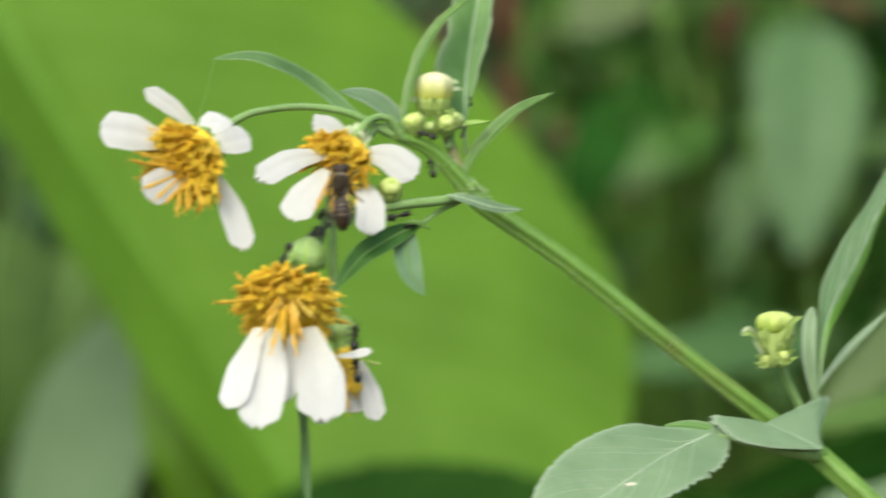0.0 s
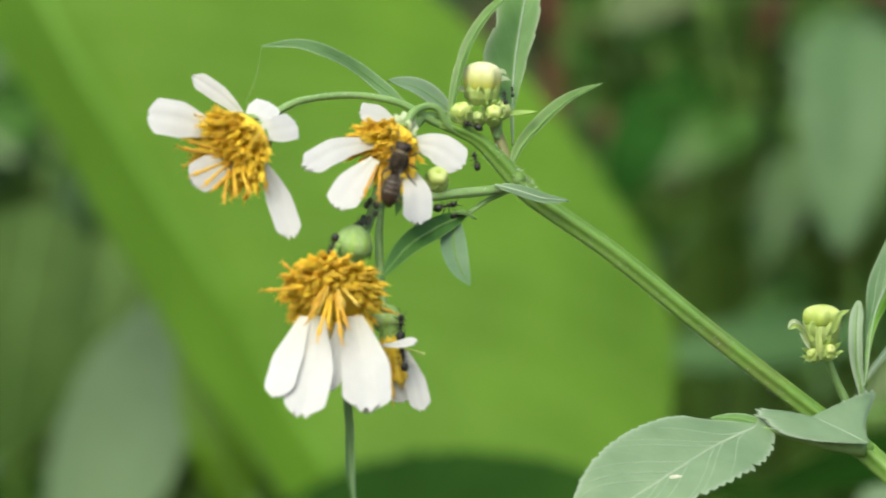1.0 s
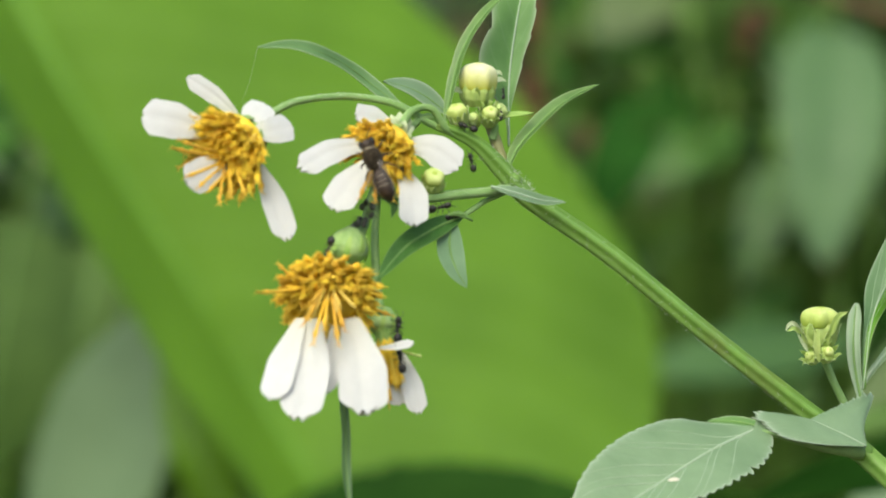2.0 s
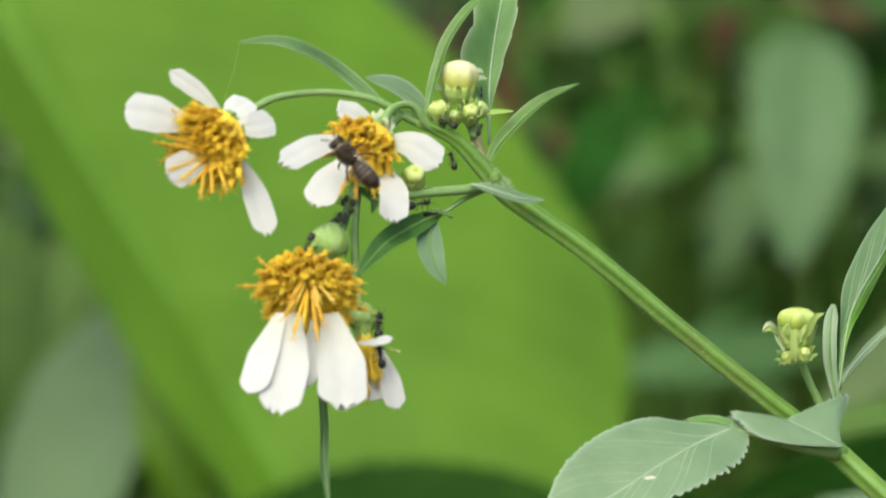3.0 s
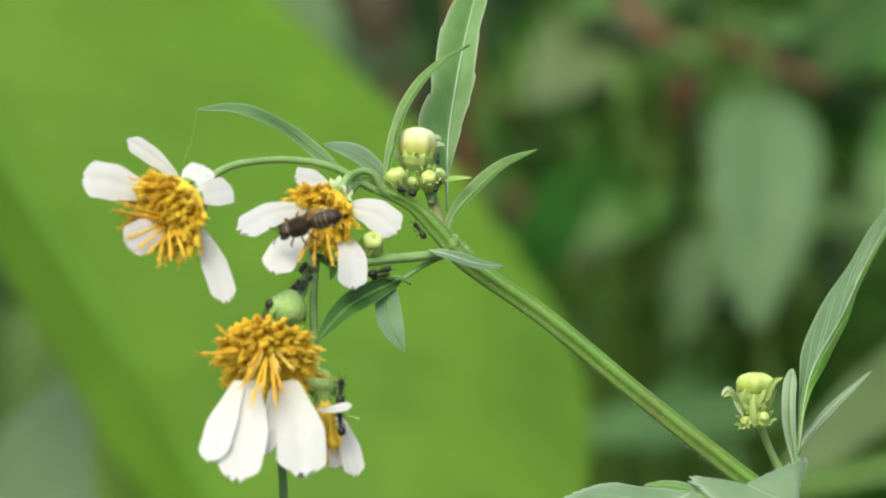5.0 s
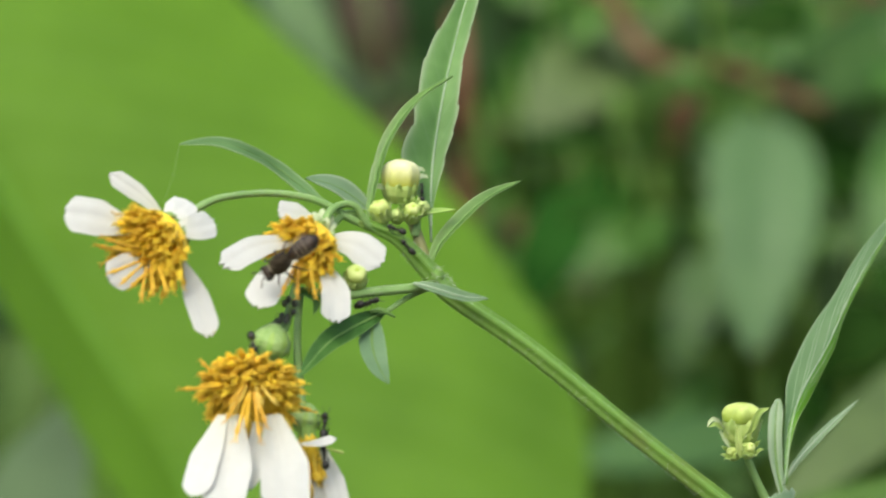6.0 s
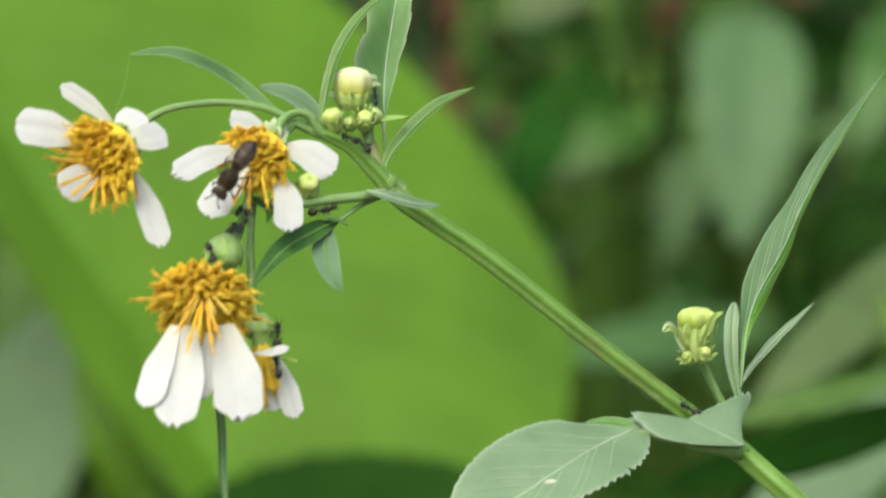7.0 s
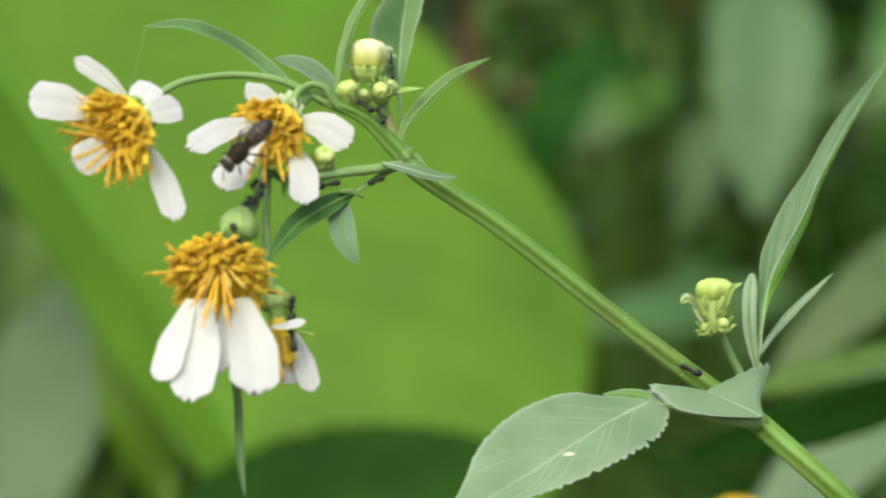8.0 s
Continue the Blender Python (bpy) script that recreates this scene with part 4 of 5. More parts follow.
patch_leaf(herb, [(2.28, 6.88, 609.76), (2.16, 8.22, 613.13), (2.34, 9.57, 615.74), (3.06, 12.42, 621.02), (4.16, 15.62, 626.40), (5.50, 19.11, 631.87), (7.99, 23.68, 638.59)],
           [(2.23, 6.85, 609.76), (1.90, 7.90, 612.61), (0.69, 7.86, 614.67), (-0.32, 8.32, 617.27), (-0.15, 9.03, 618.84), (0.68, 10.53, 620.70), (1.06, 12.17, 623.37), (2.35, 15.37, 628.07), (4.44, 18.48, 631.84), (7.99, 23.68, 638.59)],
           [(2.33, 6.90, 609.76), (2.52, 8.37, 613.13), (3.91, 11.00, 618.36), (4.78, 12.70, 621.44), (5.31, 15.49, 626.38), (6.71, 19.20, 631.87), (7.99, 23.68, 638.59)], LEAF_SOFT, "long upright saw-edged leaf", 0.0001, 0, 0.00003, bulge=0.04, teeth=9, tooth=0.16, nu=140, nv=10)
leaf(herb, [(2.06, 4.77, 607.38), (2.87, 5.70, 609.28), (4.36, 6.77, 611.08), (7.19, 8.51, 613.68), (10.50, 10.06, 615.38)], 0.95, (-0.55, -0.7, 0.5), LEAF_FRESH, fold=22, label="narrow green leaf with upturned tip")
leaf(herb, [(0.63, 1.82, 606.02), (2.54, 1.81, 605.52), (5.06, 2.46, 604.78), (7.30, 3.64, 604.64)], 0.75, (0.2, -0.7, 0.7), LEAF_PALE, fold=12, label="small pale leaf over the stem")
leaf(herb, [(-1.73, 1.54, 603.51), (-3.97, -0.35, 602.49), (-6.93, -2.90, 600.69), (-9.46, -5.29, 597.72)], 1.15, (-0.3, -1, 0.1), LEAF_DEEP, fold=18, label="dark green hanging leaf")
leaf(herb, [(-2.88, 0.97, 603.30), (-3.07, -0.64, 600.89), (-2.57, -1.79, 598.90), (-1.57, -2.13, 597.11)], 1.2, (0.15, -1, 0.1), LEAF_HANG, fold=8, label="hanging pale leaf")
leaf(herb, [(-3.23, 0.40, 603.50), (-2.23, 0.37, 603.60), (-0.98, 0.67, 603.05)], 0.35, (0, -0.6, 0.8), LEAF_FRESH, fold=12, nu=12, label="small green leaflet")
leaf(herb, [(0.79, 5.09, 611.80), (2.32, 5.71, 612.47), (4.51, 6.52, 612.70)], 0.35, (0, -0.7, 0.7), CALYX, fold=15, nu=12, rib=0, label="pointed pale bract")
leaf(herb, [(-12.54, -7.50, 589.08), (-12.12, -9.05, 585.23), (-12.02, -10.73, 581.42), (-11.55, -12.03, 577.70)], 0.42, (0.3, -1, 0.1), LEAF_MID, profile=strap, fold=25, label="thread-like hanging leaf")
leaf(herb, [(-9.48, 0.04, 605.40), (-7.98, 0.36, 604.65), (-8.17, -0.30, 603.29)], 0.4, (0, -1, 0.2), LEAF_DEEP, fold=15, nu=12, rib=0, label="small dark bract")

# leaves at the lower joint
leaf(herb, [(34.14, 11.37, 586.53), (33.66, 12.42, 589.59), (33.66, 13.65, 592.66), (34.07, 14.89, 595.33)], 0.64, (-0.1, -1, 0.1), LEAF_LINED, profile=tongue, fold=6, label="small upright ribbed leaf")
patch_leaf(herb, [(34.11, 8.86, 587.66), (34.32, 10.03, 590.81), (34.93, 11.12, 593.62), (36.05, 12.10, 595.68), (37.15, 13.30, 597.58), (38.71, 14.97, 600.23), (40.34, 17.18, 603.75), (43.95, 21.04, 609.34), (49.78, 26.48, 617.08)],
           [(34.01, 8.82, 587.66), (34.20, 10.36, 590.81), (34.50, 12.01, 593.87), (34.79, 13.62, 596.86), (35.97, 15.16, 599.56), (37.53, 16.81, 602.17), (39.57, 18.45, 604.81), (42.77, 21.41, 609.51), (49.78, 26.48, 617.08)],
           [(34.33, 8.95, 587.66), (34.67, 9.98, 590.81), (35.48, 10.95, 593.37), (36.72, 12.59, 595.26), (37.87, 13.87, 597.33), (39.33, 15.48, 599.93), (40.78, 17.43, 603.44), (44.21, 21.08, 609.18), (49.78, 26.48, 617.08)],
           LEAF_MID, "long folded upright leaf", 0.00006, 6, 0.00002, other=LEAF_BACK_LIT)
leaf(herb, [(34.05, 11.79, 587.38), (35.35, 12.16, 589.40), (37.76, 14.14, 591.87), (41.64, 17.04, 595.19)], 0.45, (-0.4, -1, 0.5), LEAF_PALE, fold=8, teeth=4, tooth=0.25, label="narrow curved green leaf", nu=40)
big_low = patch_leaf(herb, [(24.00, 4.51, 584.23), (19.70, 1.11, 582.43), (15.98, -1.81, 580.32), (11.01, -5.25, 577.47), (5.39, -8.93, 574.85)],
                     [(23.92, 5.00, 584.51), (19.88, 4.54, 584.87), (16.69, 3.66, 585.28), (13.36, 1.87, 584.43), (10.54, -0.54, 582.86), (8.49, -3.37, 580.77), (7.28, -5.53, 578.26), (5.39, -8.93, 574.85)],
                     [(24.35, 5.07, 585.21), (25.59, 4.26, 583.70), (24.89, 1.09, 581.67), (22.11, -2.27, 580.11), (18.08, -4.79, 578.37), (13.04, -6.22, 576.70), (5.39, -8.93, 574.85)],
                     LEAF_PALE, "large grey-green saw-edged leaf", 0.00014, 6, 0.00004, bulge=0.05, teeth=30, tooth=0.16, nu=240, nv=14, skip=0.12, one_side=0.3)
part("blemish", ball(bmesh.new(), mm((16.60, -2.42, 580.04)), (0.00062, 0.0001, 0.00026), seg=10, rings=6, rough=0.5), SCAR, big_low, "pale scar")
folded = patch_leaf(herb, [(34.02, 5.55, 582.65), (32.54, 5.91, 583.48), (30.76, 6.15, 584.32), (29.16, 6.35, 585.05)],
           [(34.01, 5.49, 582.61), (29.58, 3.88, 582.93), (26.44, 3.33, 583.63), (24.89, 4.02, 584.74), (24.15, 4.92, 585.72), (26.62, 5.86, 585.58), (29.16, 6.35, 585.05)],
           [(34.12, 5.59, 582.65), (34.12, 7.86, 584.47), (35.25, 11.52, 587.06), (32.98, 9.91, 586.56), (29.17, 6.41, 585.10)],
           LEAF_PALE, "folded grey-green saw-edged leaf", 0.00008, 0, bulge=0.05, teeth=30, tooth=0.13, nu=240, nv=12)
for spot, size in (((31.59, 7.78, 585.50), 0.16), ((27.66, 4.97, 584.74), 0.2), ((28.56, 4.92, 584.32), 0.12)):
    part("blemish", ball(bmesh.new(), mm(spot), (size / 1000, 0.00006, size / 2500), seg=8, rings=6, rough=0.4), SCAR, folded, "pale scar")
part("blemish", ball(bmesh.new(), mm((12.43, -2.52, 579.69)), (0.0007, 0.00006, 0.00012), Matrix.Rotation(radians(20), 3, "Y"), 8, 6, 0.4), SCAR, big_low, "pale scar")
leaf(herb, [(25.33, 4.77, 584.11), (23.85, 5.35, 584.59), (22.10, 5.75, 584.93), (19.82, 5.79, 584.93)], 0.8, (0, -0.5, 0.8), LEAF_SOFT, profile=ovate, fold=10, teeth=10, tooth=0.2, nu=40, label="small green leaf behind")

# ---------------------------------------------------------------- bee
def fur(center, radii, count, long, seed, low=-0.3):
    """Short hairs standing off a rounded body, on its upper part."""
    rnd = random.Random(seed)
    bm = bmesh.new()
    for k in range(count):
        d = Vector((rnd.uniform(-1, 1), rnd.uniform(-1, 1), rnd.uniform(low, 1))).normalized()
        root = Vector(center) + Vector((d.x * radii[0], d.y * radii[1], d.z * radii[2])) * 0.96
        way = (d + Vector((rnd.uniform(-0.5, 0.2), rnd.uniform(-0.35, 0.35), rnd.uniform(-0.2, 0.2)))).normalized()
        side = way.orthogonal().normalized() * 0.000014
        v = [bm.verts.new(q) for q in (root + side, root - side * 0.5 + way.cross(side) * 0.9, root - side * 0.5 - way.cross(side) * 0.9, root + way * long * rnd.uniform(0.6, 1.2))]
        for f in ((0, 1, 3), (1, 2, 3), (2, 0, 3)):
            bm.faces.new([v[i] for i in f])
    return bm


def build_bee():
    """A small slim dark bee, 5.5 mm long; its head goes along +x, its back along +z."""
    b = thing("bee", Vector((0, 0, 0)), "small dark brown bee with pale tail bands on a flower", "bee")
    k = 0.00113
    head = part("head", ball(bmesh.new(), Vector((2.15, 0, 0.05)) * k, (0.46 * k, 0.62 * k, 0.52 * k), rough=0.08), BEE_DARK, b)
    for s in (-1, 1):
        part("eye", ball(bmesh.new(), Vector((2.28, 0.45 * s, 0.12)) * k, (0.32 * k, 0.20 * k, 0.38 * k)), ANT_BLACK, head, "black eye")
        part("antenna", tube(bmesh.new(), [Vector(p) * k for p in ((2.6, 0.2 * s, 0.3), (2.85, 0.4 * s, 0.5), (3.25, 0.7 * s, 0.15))], [0.045 * k, 0.04 * k, 0.045 * k], 6), BEE_DARK, head)
    tagged(part("head_hairs", fur(Vector((2.15, 0, 0.05)) * k, (0.46 * k, 0.62 * k, 0.52 * k), 120, 0.00022, 2, 0.1), BEE_HAIR, head, "pale short hairs"), kind="stuff")
    size = (0.96 * k, 0.75 * k, 0.72 * k)
    thorax = part("thorax", ball(bmesh.new(), Vector((1.0, 0, 0.2)) * k, size, seg=24, rings=16, rough=0.14), BEE_FUZZ, b, "grey-brown furry thorax")
    tagged(part("thorax_hairs", fur(Vector((1.0, 0, 0.2)) * k, size, 620, 0.00020, 3), BEE_HAIR, thorax, "pale tan hairs on the back"), kind="stuff")
    part("collar", tube(bmesh.new(), [Vector(p) * k for p in ((1.70, -0.46, 0.36), (1.78, 0, 0.60), (1.70, 0.46, 0.36))], [0.07 * k, 0.11 * k, 0.07 * k], 8, rough=0.3), BEE_BAND, thorax, "pale yellowish collar")
    part("scutellum", ball(bmesh.new(), Vector((0.22, 0, 0.54)) * k, (0.2 * k, 0.36 * k, 0.17 * k), rough=0.2), BEE_FUZZ, thorax)
    ab = part("abdomen", tube(bmesh.new(), [Vector(p) * k for p in ((0.12, 0, 0.1), (-0.25, 0, 0.13), (-0.8, 0, 0.16), (-1.4, 0, 0.12), (-2.0, 0, 0.0), (-2.55, 0, -0.15))], [0.33 * k, 0.59 * k, 0.69 * k, 0.70 * k, 0.60 * k, 0.21 * k], 24, steps=30, rough=0.03), BEE_DARK, b, "dark abdomen with pale bands")
    for x, z, r, w in ((-0.62, 0.155, 0.663, 0.02), (-1.02, 0.148, 0.695, 0.035), (-1.42, 0.118, 0.702, 0.045), (-1.80, 0.045, 0.655, 0.05), (-2.12, -0.03, 0.543, 0.05)):
        part("band", tube(bmesh.new(), [Vector((x + w, 0, z)) * k, Vector((x, 0, z)) * k, Vector((x - w, 0, z)) * k], [r * 0.985 * k, r * 1.02 * k, r * 0.96 * k], 24, steps=4, rough=0.05), BEE_BAND, ab)
    for s in (-1, 1):
        part("wing", blade(bmesh.new(), [Vector(p) * k for p in ((0.7, 0.48 * s, 0.7), (-0.3, 0.62 * s, 0.86), (-1.4, 0.66 * s, 0.82), (-2.1, 0.6 * s, 0.66))], 0.24 * k, (0, 0.35 * s, 1), ovate, 0, 0.1, thick=0.00002, nu=16, nv=4), WING, b, "clear folded wing")
        for x, reach, back in ((1.6, 1.05, 0.6), (1.0, 1.3, -0.1), (0.5, 1.35, -0.9)):
            leg = tube(bmesh.new(), [Vector(p) * k for p in ((x, 0.5 * s, -0.3), (x + back * 0.4, 0.95 * s, -0.1), (x + back * 0.8, reach * s, -0.6), (x + back, (reach + 0.08) * s, -1.15))], [0.07 * k, 0.08 * k, 0.06 * k, 0.03 * k], 6, steps=10)
            part("leg", leg, BEE_DARK, b)
    return b


bee = build_bee()


# ---------------------------------------------------------------- ants and aphids
def build_ant(size=1.0):
    """A black ant about 2 mm long; head along +x, back along +z."""
    a = thing("ant", Vector((0, 0, 0)), "small black ant on the herb", "ant", "ants on the herb")
    k = 0.0008 * size
    head = part("head", ball(bmesh.new(), Vector((0.85, 0, 0.35)) * k, (0.32 * k, 0.29 * k, 0.26 * k)), ANT_BLACK, a)
    for s in (-1, 1):
        part("antenna", tube(bmesh.new(), [Vector(p) * k for p in ((1.05, 0.1 * s, 0.42), (1.3, 0.3 * s, 0.6), (1.65, 0.38 * s, 0.4))], [0.035 * k, 0.03 * k, 0.03 * k], 5, steps=6), ANT_BLACK, head)
    part("thorax", ball(ball(bmesh.new(), Vector((0.38, 0, 0.36)) * k, (0.28 * k, 0.21 * k, 0.22 * k)), Vector((0.02, 0, 0.33)) * k, (0.2 * k, 0.13 * k, 0.14 * k)), ANT_BLACK, a)
    part("abdomen", ball(ball(bmesh.new(), Vector((-0.22, 0, 0.34)) * k, (0.1 * k, 0.09 * k, 0.12 * k)), Vector((-0.68, 0, 0.36)) * k, (0.48 * k, 0.40 * k, 0.36 * k)), ANT_BLACK, a)
    for s in (-1, 1):
        for x, go in ((0.45, 0.5), (0.25, 0.0), (0.05, -0.55)):
            part("leg", tube(bmesh.new(), [Vector(p) * k for p in ((x, 0.1 * s, 0.28), (x + go * 0.45, 0.38 * s, 0.50), (x + go * 0.85, 0.62 * s, 0.02))], [0.055 * k, 0.045 * k, 0.028 * k], 5, steps=6), ANT_BLACK, a)
    return a


def heading(p, angle, back=(0, -1, 0)):
    """A pose at p (mm): the head points at the angle, counter-clockwise from +x in the upright plane; the back along back."""
    z = Vector(back).normalized()
    x = Vector((math.cos(radians(angle)), 0, math.sin(radians(angle))))
    x = (x - z * x.dot(z)).normalized()
    y = z.cross(x)
    return Matrix.Translation(mm(p)) @ Matrix((x, y, z)).transposed().to_4x4()


ants = [build_ant(size) for size in (1.0, 0.95, 0.7, 0.55, 1.2, 0.85, 1.1, 1.3, 1.15, 1.2)]


def build_aphids():
    rnd = random.Random(5)
    bm = bmesh.new()
    ball(bm, Vector((0, 0, 0)), (0.00034, 0.00023, 0.00022), rough=0.1)
    for s in (-1, 1):
        for x in (0.15, 0.0, -0.15):
            tube(bm, [Vector((x, 0.15 * s, -0.05)) / 1000, Vector((x, 0.4 * s, 0.05)) / 1000, Vector((x * 1.6, 0.55 * s, -0.2)) / 1000], [0.00003, 0.00002], 4, steps=4)
    me = bpy.data.meshes.new("aphid")
    for f in bm.faces:
        f.smooth = True
    bm.to_mesh(me)
    bm.free()
    me.materials.append(APHID)
    a, b = Vector((-10.02, -2.36, 604.57)), Vector((-11.15, -4.95, 601.57))
    for k in range(13):
        p = a.lerp(b, rnd.random()) + Vector((rnd.uniform(-0.75, 0.75), rnd.uniform(-0.5, 0.1), rnd.uniform(-0.4, 0.4)))
        ob = new("aphid", me)
        ob.matrix_basis = heading(p, rnd.uniform(40, 140), (rnd.uniform(-0.8, 0.8), -1, rnd.uniform(-0.2, 0.4)))
        tagged(ob, "tiny dark aphid clustered on a flower stalk", "aphid", "aphids on the stalk")


build_aphids()

# thread of silk from the arching leaf to the first head
tagged(part("spider_thread", tube(bmesh.new(), [mm((-19.91, -0.8, 618.46)), mm((-20.44, -2.82, 615.53)), mm((-21.14, -4.63, 613.24))], 0.000004, 5), SILK, thing("silk", mm((-19.91, -0.8, 618.46)), "single faint spider thread between leaf and flower", "spider thread")), "", "")

# ---------------------------------------------------------------- the broad leaf behind
def plant_root(name, x, y, label, category, group=""):
    return thing(name, Vector((x, y, 0.0)), label, category, group)


def broad_plant():
    p = plant_root("broad_leaved_plant", 0.12, 0.42, "tall plant with one broad bright green blade", "plant")
    w = patch_leaf(p, [(-125.9, 420.0, 724.4), (-97.6, 410.0, 675.8), (-80.9, 402.0, 644.7), (-72.6, 400.0, 629.4), (-61.1, 400.0, 610.7), (-50.8, 400.0, 594.6), (-41.5, 400.0, 579.0), (-30.7, 398.0, 560.9), (-17.9, 396.0, 542.9), (3.6, 394.0, 514.0)],
                   [(-129.5, 410.0, 719.9), (-106.5, 393.0, 671.4), (-94.2, 387.0, 646.1), (-85.7, 385.0, 634.0), (-77.4, 384.0, 621.5), (-70.2, 384.0, 607.6), (-61.6, 384.0, 593.3), (-53.7, 384.0, 579.5), (-42.8, 384.0, 564.7), (-29.4, 384.0, 546.9), (3.6, 394.0, 514.0)],
                   [(-113.2, 430.0, 728.6), (-56.8, 440.0, 690.3), (-28.4, 436.0, 662.6), (-10.6, 432.0, 645.7), (6.1, 430.0, 630.0), (18.0, 428.0, 614.4), (27.9, 424.0, 598.9), (32.3, 420.0, 583.5), (30.9, 414.0, 567.4), (21.9, 404.0, 545.7), (3.6, 394.0, 514.0)],
                   BROAD, "broad bright green blade", 0.0, 0, name="broad_blade", bulge=0.04, bulge_left=0.0, nu=70, nv=24, thick=0.0006)
    part("rib", tube(bmesh.new(), [mm(q) for q in ((-97.7, 411.0, 675.9), (-81.0, 403.0, 644.7), (-72.7, 401.0, 629.5), (-61.2, 401.0, 610.8), (-50.9, 401.0, 594.6), (-41.6, 401.0, 578.9), (-17.9, 397.0, 542.9), (3.6, 395.0, 513.9))], [0.0014, 0.0012, 0.0008], 10), BROAD_RIB, w, "pale green rib")
    part("stalk", tube(bmesh.new(), [Vector((0.12, 0.42, -0.02)), Vector((0.11, 0.43, 0.25)), mm((3.6, 394.0, 514.0))], [0.008, 0.006, 0.003], 12), BROAD_RIB, p)


broad_plant()


# ---------------------------------------------------------------- shrubs farther back
def shrub_leaf(parent, base, tip, half, face, material, profile, bend):
    a, b = Vector(base), Vector(tip)
    mid = (a + b) / 2 + Vector((0, -bend, 0))
    return leaf(parent, [tuple(a), tuple(mid), tuple(b)], half, face, material, rib=0 if material in (SHRUB_GREY, SHRUB_DARK_AND_SHADE, SHRUB_SILVER, SHRUB_PALE, SHRUB_OLIVE) else 0.0005, profile=profile, fold=8, curl=0.1, teeth=14, tooth=0.1, nu=56, nv=8, thick=0.0003)


def shrub(name, root, label, leaves):
    """A shrub: a few woody stems from the ground with single leaves on short stalks."""
    s = plant_root(name, root[0], root[1], label, "shrub", "shrubs in the background")
    for base, tip, half, face, material, profile in leaves:
        b = mm(base)
        foot = Vector((root[0] + random.uniform(-0.03, 0.03), root[1] + random.uniform(0, 0.04), -0.02))
        part("stem", tube(bmesh.new(), [foot, foot.lerp(b, 0.5) + Vector((0, 0.08, 0.02)), b + Vector((0, 0.015, 0.0)), b], [0.004, 0.003, 0.0012, 0.0008], 8), STEM, s)
        shrub_leaf(s, base, tip, half, face, material, profile, 4.0)
    return s


shrub("pointed_leaf_shrub", (0.1, 0.68), "shrub with grey-green pointed leaves", [
    ((77.22, 572.0, 648.58), (72.2, 548.0, 597.53), 14.5, (0.1, -1, 0.35), SHRUB_PALE, shield),
    ((66.58, 600.0, 619.33), (57.59, 590.0, 592.5), 7.0, (0, -0.9, 0.4), SHRUB_MID, shield),
    ((52.0, 640.0, 674.5), (27.0, 610.0, 648.0), 12.0, (0, -0.8, 0.6), SHRUB_OLIVE, ovate),
    ((118.75, 640.0, 674.8), (81.96, 620.0, 654.4), 9.5, (0.3, -0.9, 0.1), SHRUB, ovate),
    ((113.40, 620.0, 651.24), (102.35, 600.0, 618.2), 6.6, (0, -0.9, 0.4), SHRUB, ovate),
    ((74.30, 660.0, 672.23), (56.04, 640.0, 676.27), 5.3, (0, -0.9, 0.4), SHRUB_MID, ovate),
    ((60.30, 680.0, 631.70), (43.11, 660.0, 614.02), 8.5, (0, -0.8, 0.6), SHRUB_LIGHT, ovate),
    ((48.0, 690.0, 642.0), (30.5, 680.0, 630.5), 6.0, (0, -0.8, 0.6), SHRUB_MID, ovate),
    ((56.61, 600.0, 628.0), (32.42, 590.0, 616.13), 6.5, (0, -0.9, 0.4), SHRUB_LIGHT, ovate),
    # four dark leaves painted in for the deep shade of gaps in the foliage
    ((88.94, 600.0, 675.39), (69.38, 590.0, 667.31), 5.6, (0, -0.9, 0.4), SHRUB_DARK_AND_SHADE, ovate),
    ((46.13, 572.0, 644.44), (27.04, 565.0, 642.29), 2.7, (0, -0.9, 0.4), SHRUB_DARK_AND_SHADE, ovate),
    ((49.37, 572.0, 631.58), (29.57, 565.0, 627.53), 3.2, (0, -0.9, 0.4), SHRUB_DARK_AND_SHADE, ovate),
    ((67.2, 570.0, 669.76), (85.18, 560.0, 665.55), 4.6, (0, -0.9, 0.3), SHRUB_DARK_AND_SHADE, ovate),
    ((71.24, 600.0, 657.33), (56.93, 590.0, 660.57), 2.8, (0, -0.9, 0.4), SHRUB_LIGHT, ovate),
    ((-35.6, 620.0, 692.3), (-14.5, 600.0, 659.6), 6.5, (-0.2, -0.9, 0.5), SHRUB_MID, ovate),
    ((-11.1, 700.0, 693.7), (-5.8, 690.0, 662.7), 8.0, (0, -0.9, 0.4), BROWNED, ovate),
    ((2.4, 700.0, 659.0), (-11.4, 690.0, 645.0), 5.0, (0, -0.9, 0.4), BROWNED, ovate),
    ((78.8, 640.0, 605.0), (82.5, 630.0, 594.5), 3.0, (0, -0.9, 0.4), WITHERED, ovate),
    ((75.7, 700.0, 630.9), (54.7, 680.0, 622.3), 7.0, (0, -0.8, 0.6), SHRUB_LIGHT, ovate),
    ((36.6, 570.0, 634.0), (23.7, 560.0, 606.4), 7.0, (0, -1, 0.2), SHRUB_DARK_AND_SHADE, ovate),
    ((109.4, 680.0, 637.8), (96.7, 660.0, 602.6), 10.0, (0, -0.8, 0.6), SHRUB, ovate),
])
